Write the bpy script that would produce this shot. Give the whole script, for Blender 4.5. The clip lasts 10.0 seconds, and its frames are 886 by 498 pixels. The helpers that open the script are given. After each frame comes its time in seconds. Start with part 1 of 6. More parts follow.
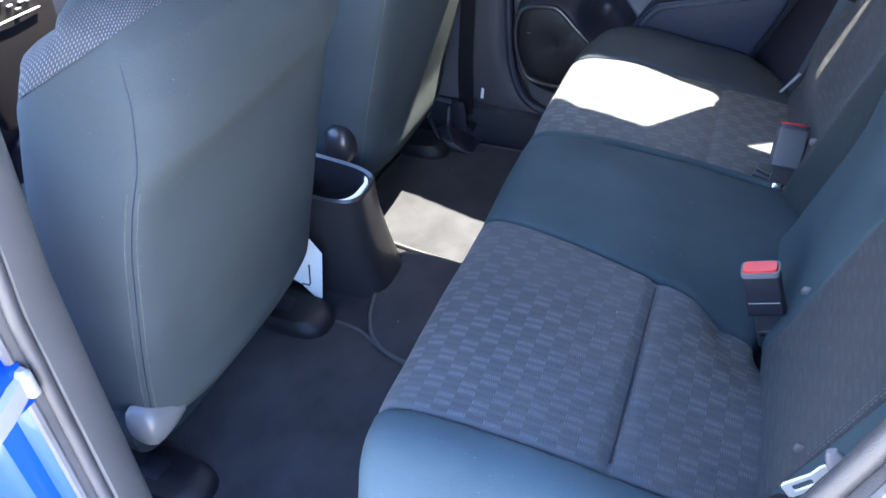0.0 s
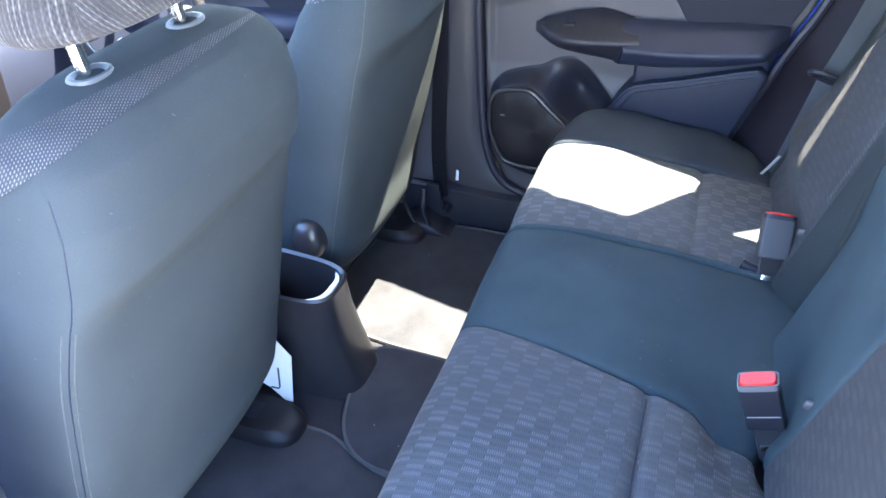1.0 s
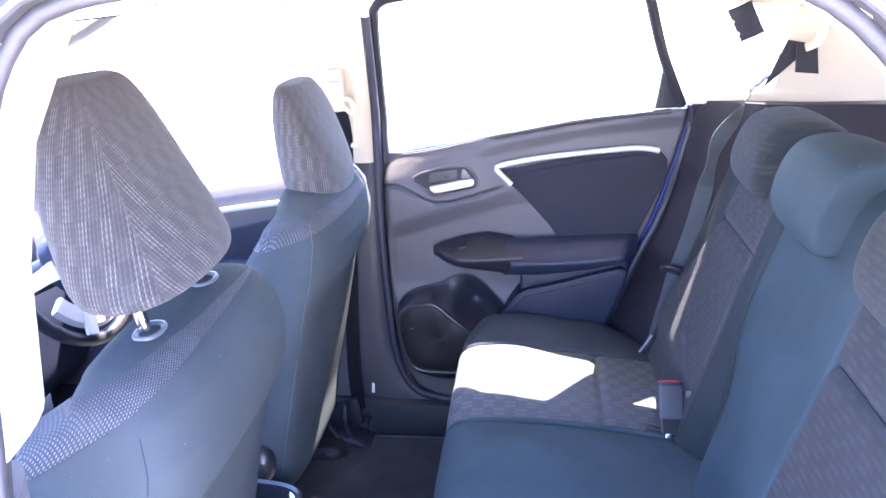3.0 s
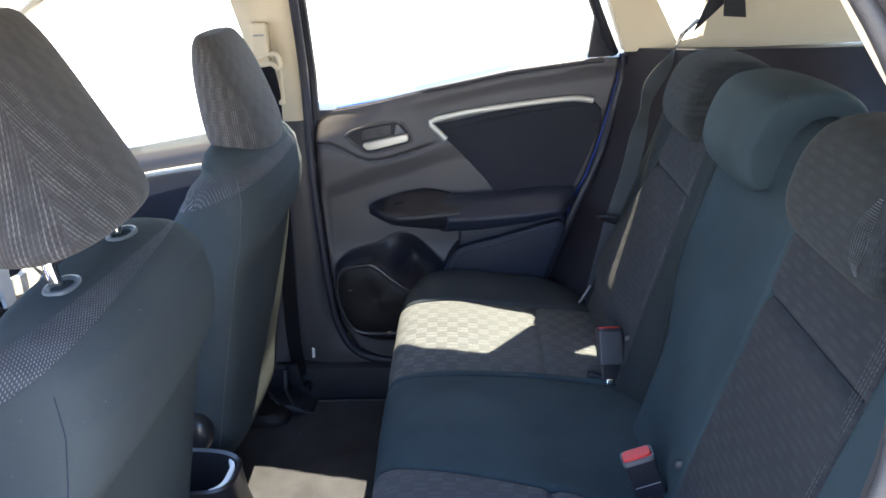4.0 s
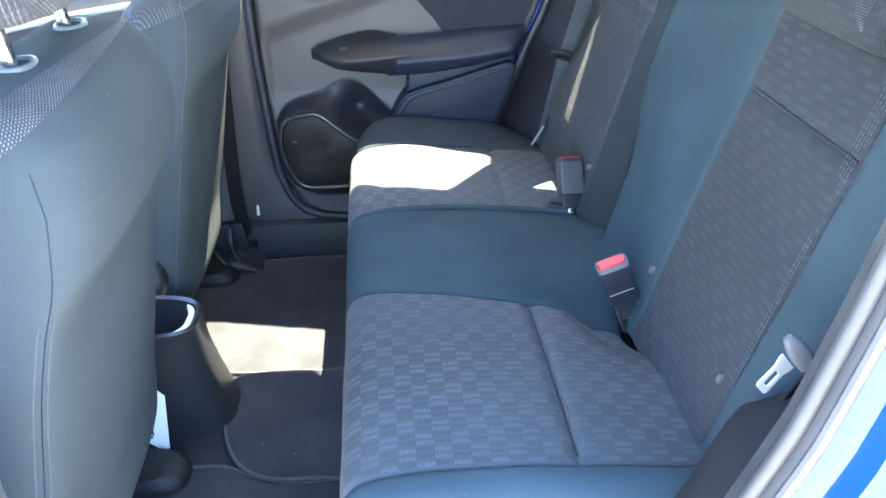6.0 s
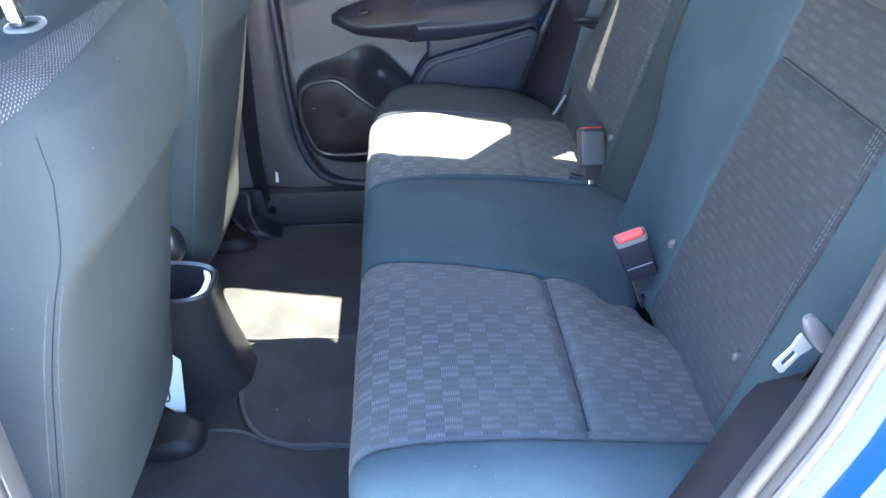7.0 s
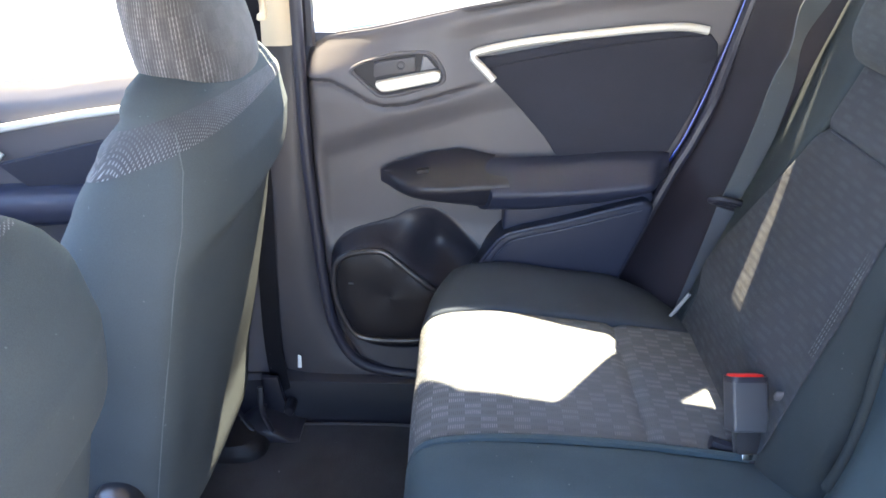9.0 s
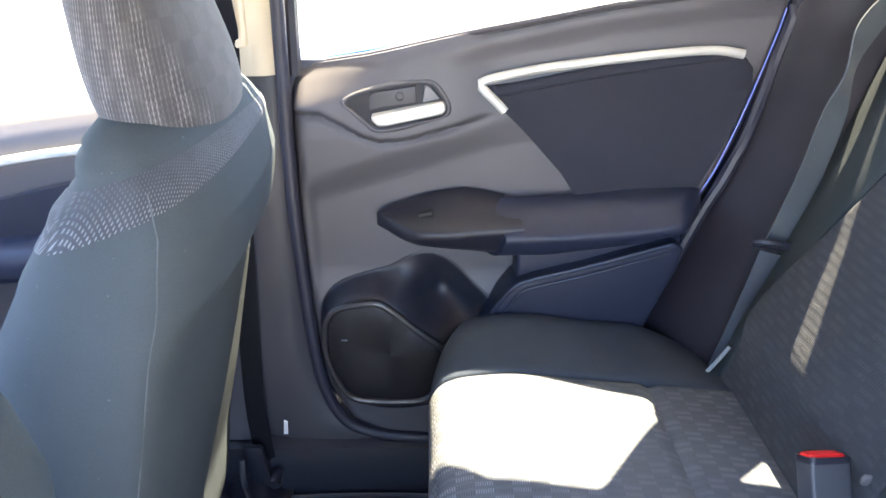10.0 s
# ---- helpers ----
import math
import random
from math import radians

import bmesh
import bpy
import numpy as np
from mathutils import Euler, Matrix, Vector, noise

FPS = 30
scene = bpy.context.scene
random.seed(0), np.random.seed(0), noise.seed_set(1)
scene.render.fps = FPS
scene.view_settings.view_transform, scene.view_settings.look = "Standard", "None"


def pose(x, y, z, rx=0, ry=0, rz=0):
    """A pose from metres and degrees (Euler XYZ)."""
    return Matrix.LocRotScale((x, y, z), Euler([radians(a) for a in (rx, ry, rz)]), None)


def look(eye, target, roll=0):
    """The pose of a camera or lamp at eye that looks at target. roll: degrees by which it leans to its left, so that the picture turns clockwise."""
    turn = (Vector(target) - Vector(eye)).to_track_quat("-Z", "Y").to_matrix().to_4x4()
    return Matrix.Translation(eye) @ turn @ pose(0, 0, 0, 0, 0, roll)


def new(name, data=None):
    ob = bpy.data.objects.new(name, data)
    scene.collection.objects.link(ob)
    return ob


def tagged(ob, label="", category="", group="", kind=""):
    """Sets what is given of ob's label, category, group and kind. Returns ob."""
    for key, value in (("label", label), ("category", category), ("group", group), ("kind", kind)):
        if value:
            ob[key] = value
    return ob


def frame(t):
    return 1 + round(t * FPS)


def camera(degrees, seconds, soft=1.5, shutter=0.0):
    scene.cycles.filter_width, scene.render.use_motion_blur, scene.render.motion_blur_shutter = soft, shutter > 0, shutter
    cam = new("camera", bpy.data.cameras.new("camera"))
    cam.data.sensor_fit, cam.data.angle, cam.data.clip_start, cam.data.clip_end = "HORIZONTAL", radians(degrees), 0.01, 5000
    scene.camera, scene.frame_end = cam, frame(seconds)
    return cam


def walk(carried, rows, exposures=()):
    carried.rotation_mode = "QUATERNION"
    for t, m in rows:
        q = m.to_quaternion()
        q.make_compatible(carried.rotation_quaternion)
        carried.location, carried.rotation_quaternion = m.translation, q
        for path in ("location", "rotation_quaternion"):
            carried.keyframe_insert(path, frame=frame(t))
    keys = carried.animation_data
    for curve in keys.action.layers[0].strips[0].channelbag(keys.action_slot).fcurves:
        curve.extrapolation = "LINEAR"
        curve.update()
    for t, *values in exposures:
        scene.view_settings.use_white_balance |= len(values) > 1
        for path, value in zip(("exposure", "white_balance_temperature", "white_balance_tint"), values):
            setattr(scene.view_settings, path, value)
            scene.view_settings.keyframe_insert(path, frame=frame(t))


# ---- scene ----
cam = camera(60.6, 10.0, 1.6)
METRES, EYE, TILT, LEAN, TURN = 1.35, 1.38, -40.5, 0.0, 21.5
EXPOSURES = [(0.0, 3.99, 5580, 15), (0.5, 4.49, 5650, 16), (1.0, 4.57, 5710, 14), (1.5, 4.62, 5830, 17), (2.0, 4.72, 5750, 19), (2.7, 4.79, 5270, 36), (3.8, 2.95, 6130, 13), (4.0, 3.05, 6130, 13), (4.5, 3.97, 6130, 10), (5.0, 4.45, 5980, 8), (5.7, 4.54, 5880, 7), (7.0, 4.54, 5850, 8), (8.0, 4.48, 6380, 11), (8.5, 4.44, 6380, 14), (10.0, 4.40, 6330, 16)]
ROWS = [
    (0.0, 0.0, 0.0, 0.0, -0.0, 0.0, -0.0),
    (0.5, 0.0093, 0.0338, 0.0351, -1.92, 2.19, 0.99),
    (1.0, 0.0089, 0.0483, 0.055, -1.34, 4.26, 1.6),
    (1.5, -0.0463, -0.0003, 0.0388, -4.9, 7.34, 6.56),
    (2.0, -0.1085, -0.0512, 0.0344, -8.53, 13.39, 9.38),
    (2.5, -0.1245, -0.0803, 0.0351, -10.12, 19.54, 10.05),
    (4.0, -0.1148, -0.0513, 0.0148, -14.67, 16.41, 13.97),
    (4.5, -0.1249, -0.0115, -0.0034, -19.34, 12.95, 16.25),
    (5.0, -0.1585, 0.0076, -0.016, -24.16, 10.09, 15.03),
    (5.5, -0.1817, 0.0073, -0.0395, -21.67, 8.82, 16.84),
    (7.0, -0.1701, 0.0199, -0.0475, -19.05, 5.24, 15.93),
    (7.5, -0.105, 0.0886, 0.0219, -13.42, 8.75, 12.63),
    (8.0, -0.066, 0.1826, 0.0838, -10.46, 12.18, 9.11),
    (8.5, -0.0731, 0.2666, 0.1405, -10.94, 13.25, 10.93),
    (9.0, -0.0505, 0.2918, 0.1756, -15.87, 12.2, 12.32),
    (9.5, -0.0406, 0.3107, 0.1948, -17.46, 12.11, 14.76),
    (10.0, -0.0545, 0.397, 0.247, -18.26, 12.97, 14.15),
]
walk(cam, [(t, pose(0, 0, EYE, TILT, LEAN, TURN) @ pose(METRES * x, METRES * y, METRES * z, 90 + pitch, roll, yaw)) for t, x, y, z, yaw, pitch, roll in ROWS],
     EXPOSURES)

# ---- sky and sun ----
SUN = Vector((0.232, 0.462, 1.0)).normalized()
world = bpy.data.worlds.new("sky")
scene.world = world
world.use_nodes = True
wt = world.node_tree
sky = wt.nodes.new("ShaderNodeTexSky")
sky.sky_type, sky.sun_disc = "NISHITA", False
sky.sun_elevation = math.asin(SUN.z)
sky.sun_rotation = math.atan2(SUN.x, SUN.y)
wt.links.new(sky.outputs[0], wt.nodes["Background"].inputs[0])
wt.nodes["Background"].inputs[1].default_value = 0.15
lamp = new("sun", bpy.data.lights.new("sun", "SUN"))
lamp.data.energy, lamp.data.angle, lamp.data.color = 4.4, radians(0.53), (1.0, 0.87, 0.58)
lamp.matrix_world = look(SUN * 20, (0, 0, 0))


# ---- materials ----
def material(name, colour, rough=0.6, metal=0.0, spec=0.5, coat=0.0, sheen=0.0):
    m = bpy.data.materials.new(name)
    m.use_nodes = True
    b = m.node_tree.nodes["Principled BSDF"]
    b.inputs["Base Color"].default_value = (*colour, 1)
    b.inputs["Roughness"].default_value = rough
    b.inputs["Metallic"].default_value = metal
    b.inputs["Specular IOR Level"].default_value = spec
    b.inputs["Coat Weight"].default_value = coat
    b.inputs["Sheen Weight"].default_value = sheen
    return m


class Nodes:
    """Shortcuts for the nodes of one material."""

    def __init__(self, m):
        self.t, self.b = m.node_tree, m.node_tree.nodes["Principled BSDF"]

    def add(self, kind, links=(), **values):
        n = self.t.nodes.new(kind)
        if "operation" in values:
            n.operation, n.use_clamp = values["operation"], values.get("use_clamp", False)
        if "data_type" in values:
            n.data_type = values["data_type"]
        for i, v in links:
            if isinstance(v, bpy.types.NodeSocket):
                self.t.links.new(v, n.inputs[i])
            else:
                n.inputs[i].default_value = v
        return n

    def coords(self):
        return self.add("ShaderNodeTexCoord").outputs["Object"]

    def maths(self, op, a, b=0.0, clamp=False):
        return self.add("ShaderNodeMath", ((0, a), (1, b)), operation=op, use_clamp=clamp).outputs[0]

    def noise(self, scale, detail=3, rough=0.55, vec=None):
        return self.add("ShaderNodeTexNoise", (("Vector", vec or self.coords()), ("Scale", scale), ("Detail", detail), ("Roughness", rough))).outputs["Fac"]

    def mix(self, fac, a, b):
        n = self.add("ShaderNodeMix", (), data_type="RGBA")
        for i, v in ((0, fac), (6, a), (7, b)):
            if isinstance(v, bpy.types.NodeSocket):
                self.t.links.new(v, n.inputs[i])
            else:
                n.inputs[i].default_value = v if i == 0 else (*v, 1)
        return n.outputs[2]

    def ramp(self, v, lo, hi, to_lo=0.0, to_hi=1.0):
        return self.add("ShaderNodeMapRange", ((0, v), (1, lo), (2, hi), (3, to_lo), (4, to_hi))).outputs[0]

    def set(self, name, socket):
        self.t.links.new(socket, self.b.inputs[name])

    def bump(self, height, strength, distance=0.002):
        self.set("Normal", self.add("ShaderNodeBump", (("Height", height), ("Strength", strength), ("Distance", distance))).outputs[0])


def worn(m, colour, scale=6.0, amount=0.25, grain=700.0, bump=0.25, dust=0.0):
    """Broad soft unevenness and a fine grain over one base colour."""
    n = Nodes(m)
    broad = n.ramp(n.noise(scale, 4), 0.3, 0.7)
    dark = tuple(c * (1 - amount) for c in colour)
    light = tuple(min(1, c * (1 + amount)) for c in colour)
    c = n.mix(broad, dark, light)
    if dust:
        specks = n.ramp(n.noise(260, 2), 0.74, 0.80, 0.0, dust)
        c = n.mix(specks, c, (0.45, 0.43, 0.40))
    n.set("Base Color", c)
    fine = n.noise(grain, 2)
    n.bump(fine, bump, 0.001)
    return m


def cloth(name, colour, rough=0.85, sheen=0.03, amount=0.18, dust=0.25):
    """Plain tight-woven cloth: fine crossed threads, slight lint."""
    m = material(name, colour, rough, 0, 0.14, 0, sheen)
    n = Nodes(m)
    weave = n.noise(1300, 2, 0.7)
    broad = n.ramp(n.noise(5, 4), 0.3, 0.7)
    c = n.mix(broad, tuple(v * (1 - amount) for v in colour), tuple(v * (1 + amount) for v in colour))
    c = n.mix(n.ramp(n.noise(900, 2), 0.35, 0.65, 0.0, 0.25), c, tuple(v * 0.5 for v in colour))
    c = n.mix(n.ramp(n.noise(190, 1), 0.77, 0.80, 0.0, dust), c, (0.4, 0.4, 0.4))
    n.set("Base Color", c)
    n.bump(n.maths("ADD", weave, n.noise(24, 4)), 0.30, 0.0012)
    return m


def woven(name, across, along, dark, mid, light, size=0.0215, contrast=1.0):
    """Cloth of small square blocks, each two rows of short ticks, pale and dark by turns. across, along: the object's axes."""
    m = material(name, mid, 0.92, 0, 0.15, 0, 0.04)
    n = Nodes(m)
    xyz = n.add("ShaderNodeSeparateXYZ", ((0, n.coords()),)).outputs
    wob = n.maths("MULTIPLY", n.maths("SUBTRACT", n.noise(16, 2), 0.5), 0.005)
    u, v = n.maths("ADD", xyz[across], wob), n.maths("ADD", xyz[along], wob)
    cu, cv = n.maths("FLOOR", n.maths("DIVIDE", u, size)), n.maths("FLOOR", n.maths("DIVIDE", v, size))
    block = n.maths("PINGPONG", n.maths("ADD", cu, cv), 1.0)
    row = n.maths("SINE", n.maths("SUBTRACT", n.maths("MULTIPLY", v, 4 * math.pi / size), math.pi / 2))
    col = n.maths("SINE", n.maths("MULTIPLY", u, 16 * math.pi / size))
    tick = n.maths("MULTIPLY", n.ramp(row, -0.6, 0.3), n.ramp(col, -0.3, 0.7))
    # rubbed away in places, and uneven from thread to thread
    wear = n.maths("MULTIPLY", n.ramp(n.noise(7, 3), 0.30, 0.64, 0.30, 1.0), n.ramp(n.noise(240, 2), 0.3, 0.65, 0.45, 1.0))
    pale = n.maths("MULTIPLY", n.maths("MULTIPLY", tick, n.ramp(block, 0.0, 1.0, 0.0, 1.0)), n.maths("MULTIPLY", wear, contrast))
    deep = n.maths("MULTIPLY", n.maths("MULTIPLY", tick, n.ramp(block, 0.0, 1.0, 1.0, 0.0)), n.maths("MULTIPLY", wear, contrast))
    base = n.mix(n.ramp(n.noise(4, 3), 0.35, 0.65, 0.0, 0.30), mid, dark)
    n.set("Base Color", n.mix(pale, n.mix(deep, base, dark), light))
    n.bump(n.maths("ADD", tick, n.noise(600, 2)), 0.45, 0.0012)
    return m


def flecked(name, dark, mid, light, low, slope, size=0.0060, rib=0.0046):
    """Narrow band of cloth with slanting rows of bright flecks."""
    m = material(name, mid, 0.92, 0, 0.15, 0, 0.04)
    n = Nodes(m)
    xyz = n.add("ShaderNodeSeparateXYZ", ((0, n.coords()),)).outputs
    u, v = n.maths("ADD", xyz[1], n.maths("MULTIPLY", xyz[0], 0.5)), n.maths("SUBTRACT", xyz[2], n.maths("MULTIPLY", xyz[0], 1.0))
    block = n.maths("PINGPONG", n.maths("FLOOR", n.maths("DIVIDE", u, size)), 1.0)
    # the rows slant one way in one column and the other way in the next
    lean = n.maths("MULTIPLY", n.maths("SUBTRACT", n.maths("MULTIPLY", block, 2.0), 1.0), 0.7)
    row = n.maths("SINE", n.maths("MULTIPLY", n.maths("ADD", v, n.maths("MULTIPLY", n.maths("PINGPONG", u, size), lean)), 2 * math.pi / rib))
    col = n.maths("SINE", n.maths("MULTIPLY", u, 2 * math.pi / (size * 0.5)))
    fleck = n.maths("MULTIPLY", n.ramp(row, -0.1, 0.7), n.ramp(col, -0.6, 0.5))
    wear = n.maths("MULTIPLY", n.ramp(n.noise(9, 3), 0.30, 0.62, 0.45, 1.0), n.ramp(n.noise(260, 2), 0.3, 0.6, 0.5, 1.0))
    # the flecks thin out above the band's lower edge
    over = n.maths("SUBTRACT", n.maths("SUBTRACT", xyz[2], n.maths("MULTIPLY", xyz[0], slope)), low)
    wear = n.maths("MULTIPLY", wear, n.ramp(over, 0.006, 0.034, 1.0, 0.22))
    n.set("Base Color", n.mix(n.maths("MULTIPLY", fleck, wear), n.mix(n.ramp(n.noise(30, 2), 0.4, 0.6), dark, mid), light))
    n.bump(n.maths("ADD", fleck, n.noise(600, 2)), 0.45, 0.0012)
    return m


def striped(name, dark, mid, light, slanted=True):
    """Head-restraint cloth: dotted upright lines that fade into plain cloth past a slanting curve."""
    m = material(name, mid, 0.90, 0, 0.18, 0, 0.07)
    n = Nodes(m)
    xyz = n.add("ShaderNodeSeparateXYZ", ((0, n.coords()),)).outputs
    # a place round the upright, slightly leaning pad, as a length along its skin
    upright = n.maths("ADD", xyz[0], n.maths("MULTIPLY", xyz[2], 0.29))
    turn = n.maths("ARCTAN2", n.maths("DIVIDE", xyz[1], 0.125), n.maths("DIVIDE", upright, 0.055))
    across = n.maths("ADD", n.maths("MULTIPLY", turn, 0.105), n.maths("MULTIPLY", n.noise(14, 2), 0.006))
    # lines run together towards the top; past a dividing line they turn away in a slant
    span = n.maths("SUBTRACT", 0.42, xyz[2])
    upright_u = n.maths("DIVIDE", n.maths("SUBTRACT", across, 0.015), span)
    slant_u = n.maths("MULTIPLY", n.maths("ADD", across, n.maths("MULTIPLY", xyz[2], 0.55)), 3.4)
    turned = n.ramp(across, -0.074, -0.071) if slanted else n.ramp(across, 5.0, 6.0)
    u = n.maths("ADD", n.maths("MULTIPLY", upright_u, n.maths("SUBTRACT", 1.0, turned)), n.maths("MULTIPLY", slant_u, turned))
    line = n.ramp(n.maths("SINE", n.maths("MULTIPLY", u, 2 * math.pi / 0.0165)), 0.1, 1.0)
    knit = n.maths("MULTIPLY", n.maths("SINE", n.maths("MULTIPLY", u, 2 * math.pi / 0.0127)), n.maths("SINE", n.maths("MULTIPLY", xyz[2], 2 * math.pi / 0.0075)))
    dots = n.maths("SINE", n.maths("MULTIPLY", n.maths("SUBTRACT", xyz[2], n.maths("MULTIPLY", xyz[1], 0.2)), 2 * math.pi / 0.0058))
    strong = n.ramp(n.maths("MULTIPLY", line, n.maths("ADD", dots, 4.0)), 0.6, 4.6)
    dash = n.maths("MAXIMUM", strong, n.ramp(knit, 0.1, 0.9, 0.0, 0.22))
    edge = n.maths("ADD", across, n.maths("MULTIPLY", xyz[2], 0.64))
    region = n.ramp(edge, 0.015, 0.085, 1.0, 0.10) if slanted else n.ramp(n.maths("ADD", across, n.maths("MULTIPLY", xyz[2], 0.35)), -0.050, -0.030, 1.0, 0.04)
    # one row of blocks carries stronger lines than the next
    groups = n.ramp(n.maths("SINE", n.maths("MULTIPLY", u, 2 * math.pi / 0.095)), -0.7, 0.6, 0.30, 1.0)
    region = n.maths("MULTIPLY", region, groups)
    blocks = n.maths("PINGPONG", n.maths("ADD", n.maths("FLOOR", n.maths("DIVIDE", u, 0.055)), n.maths("FLOOR", n.maths("DIVIDE", n.maths("ADD", xyz[2], n.maths("MULTIPLY", n.noise(20, 2), 0.01)), 0.021))), 1.0)
    patches = n.ramp(blocks, 0.0, 1.0, 0.68, 1.0)
    fac = n.maths("MULTIPLY", n.maths("MULTIPLY", dash, region), patches)
    grooves = n.ramp(knit, -0.9, -0.2, 0.45, 0.0)
    base = n.mix(n.maths("MULTIPLY", grooves, region), n.mix(n.maths("ADD", n.maths("MULTIPLY", n.ramp(n.noise(45, 3), 0.35, 0.65), 0.5), n.maths("MULTIPLY", blocks, 0.5)), dark, mid), tuple(c * 0.45 for c in dark))
    n.set("Base Color", n.mix(fac, base, light))
    n.bump(n.maths("ADD", n.maths("MULTIPLY", dash, region), n.noise(600, 2)), 0.4, 0.0012)
    return m


# teal cloth paled for the doorway's skylight on the near bolster
TEAL_LIT = cloth("teal_cloth_lit", (0.0480, 0.0720, 0.0890), 0.80, 0.0, 0.20, 0.12)
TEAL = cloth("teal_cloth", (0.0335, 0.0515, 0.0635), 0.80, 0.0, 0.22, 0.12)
# the same teal cloth twice more, with the shade put into its colour
TEAL_DIMMED = cloth("teal_cloth_dimmed", (0.036, 0.046, 0.062), 0.80, 0.0, 0.22, 0.12)
TEAL_SHADED = cloth("teal_cloth_shaded", (0.0235, 0.0300, 0.0340), 0.80, 0.0, 0.22, 0.12)
BACKING = cloth("blue_grey_cloth", (0.0450, 0.0550, 0.0610), 0.92, 0.0, 0.12, 0.1)
# one checked cloth: toned up for lit cushions, toned down for shaded backrests
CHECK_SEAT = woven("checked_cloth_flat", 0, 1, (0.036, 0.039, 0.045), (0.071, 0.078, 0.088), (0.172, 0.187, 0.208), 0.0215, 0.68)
CHECK_SHADED = woven("checked_cloth_shaded", 1, 2, (0.014, 0.016, 0.020), (0.033, 0.036, 0.043), (0.080, 0.087, 0.100), 0.0215, 0.42)
CHECK_TOP = flecked("flecked_cloth", (0.036, 0.039, 0.046), (0.044, 0.048, 0.056), (0.185, 0.192, 0.205), 0.711, 0.62)
CHECK_TOP_FAR = flecked("flecked_cloth_low", (0.036, 0.039, 0.046), (0.044, 0.048, 0.056), (0.185, 0.192, 0.205), 0.700, 0.38)
HEAD = striped("head_restraint_cloth", (0.040, 0.038, 0.040), (0.051, 0.049, 0.051), (0.140, 0.135, 0.136))
HEAD_FAR = striped("far_head_restraint_cloth", (0.046, 0.044, 0.046), (0.060, 0.057, 0.059), (0.165, 0.158, 0.158), False)
HEAD_REAR = woven("rear_head_restraint_cloth", 1, 2, (0.018, 0.021, 0.024), (0.026, 0.030, 0.034), (0.043, 0.049, 0.055), 0.019, 0.7)
THREAD = worn(material("pale_thread", (0.074, 0.080, 0.091), 0.8), (0.074, 0.080, 0.091), 60, 0.3, 900, 0.2)
PLEAT = worn(material("seam_thread", (0.060, 0.068, 0.074), 0.8), (0.060, 0.068, 0.074), 60, 0.2, 900, 0.2)
DOOR_GREY = worn(material("grained_grey_plastic", (0.063, 0.0595, 0.068), 0.5), (0.063, 0.0595, 0.068), 4, 0.10, 1500, 0.2)
BLACK_PLASTIC = worn(material("black_plastic", (0.0155, 0.016, 0.0235), 0.42, 0, 0.32), (0.0155, 0.016, 0.0235), 5, 0.15, 1500, 0.12)
SOFT_BLACK = worn(material("soft_black_vinyl", (0.0175, 0.0215, 0.0400), 0.42, 0, 0.28), (0.0175, 0.0215, 0.0400), 5, 0.15, 1100, 0.15)
INSERT = cloth("dark_door_cloth", (0.025, 0.026, 0.036), 0.8, 0.05, 0.18, 0.0)
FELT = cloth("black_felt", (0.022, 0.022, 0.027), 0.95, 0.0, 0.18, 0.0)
CARPET = worn(material("black_carpet", (0.020, 0.020, 0.025), 0.95, 0, 0.1, 0, 0.1), (0.020, 0.020, 0.025), 9, 0.3, 420, 0.9, 0.12)
MAT_CLOTH = worn(material("mat_carpet", (0.033, 0.034, 0.041), 0.95, 0, 0.1, 0, 0.1), (0.033, 0.034, 0.041), 9, 0.3, 380, 0.9, 0.18)
BINDING = worn(material("mat_binding", (0.052, 0.052, 0.058), 0.8), (0.052, 0.052, 0.058), 20, 0.2, 900, 0.3)
GRILLE = worn(material("speaker_mesh", (0.011, 0.010, 0.013), 0.45, 0, 0.3), (0.011, 0.010, 0.013), 8, 0.15, 900, 0.5)
COLLAR = worn(material("pale_collar_plastic", (0.105, 0.112, 0.12), 0.4), (0.105, 0.112, 0.12), 5, 0.1, 1200, 0.1)
SATIN_GREY = worn(material("satin_grey_plastic", (0.115, 0.115, 0.12), 0.33), (0.115, 0.115, 0.12), 6, 0.15, 1200, 0.1)
MID_GREY = worn(material("mid_grey_plastic", (0.11, 0.11, 0.12), 0.5), (0.11, 0.11, 0.12), 5, 0.1, 1200, 0.15)
DARK_SLATE = worn(material("dark_slate_plastic", (0.040, 0.042, 0.050), 0.5), (0.040, 0.042, 0.050), 5, 0.12, 1300, 0.15)
# door pillar plastic twice: daylight put into the near tone, shade into the far
PILLAR_NEAR_LIT = worn(material("lit_pillar_plastic", (0.088, 0.088, 0.090), 0.45), (0.088, 0.088, 0.090), 5, 0.1, 1500, 0.15)
PILLAR_GREY = worn(material("darkened_grained_plastic", (0.040, 0.0375, 0.044), 0.5), (0.040, 0.0375, 0.044), 4, 0.12, 1500, 0.2)
GLOSS_BLACK = worn(material("glossy_black_plastic", (0.022, 0.021, 0.024), 0.34, 0, 0.6, 0.2), (0.020, 0.019, 0.022), 5, 0.15, 1500, 0.06)
GREY_PLASTIC = worn(material("light_grey_plastic", (0.24, 0.24, 0.25), 0.5), (0.24, 0.24, 0.25), 5, 0.1, 1200, 0.15)
BEIGE = worn(material("beige_trim", (0.57, 0.485, 0.355), 0.75), (0.57, 0.485, 0.355), 4, 0.05, 900, 0.2)
RUBBER = worn(material("grey_rubber_seal", (0.038, 0.037, 0.040), 0.5), (0.038, 0.037, 0.040), 14, 0.2, 800, 0.35)
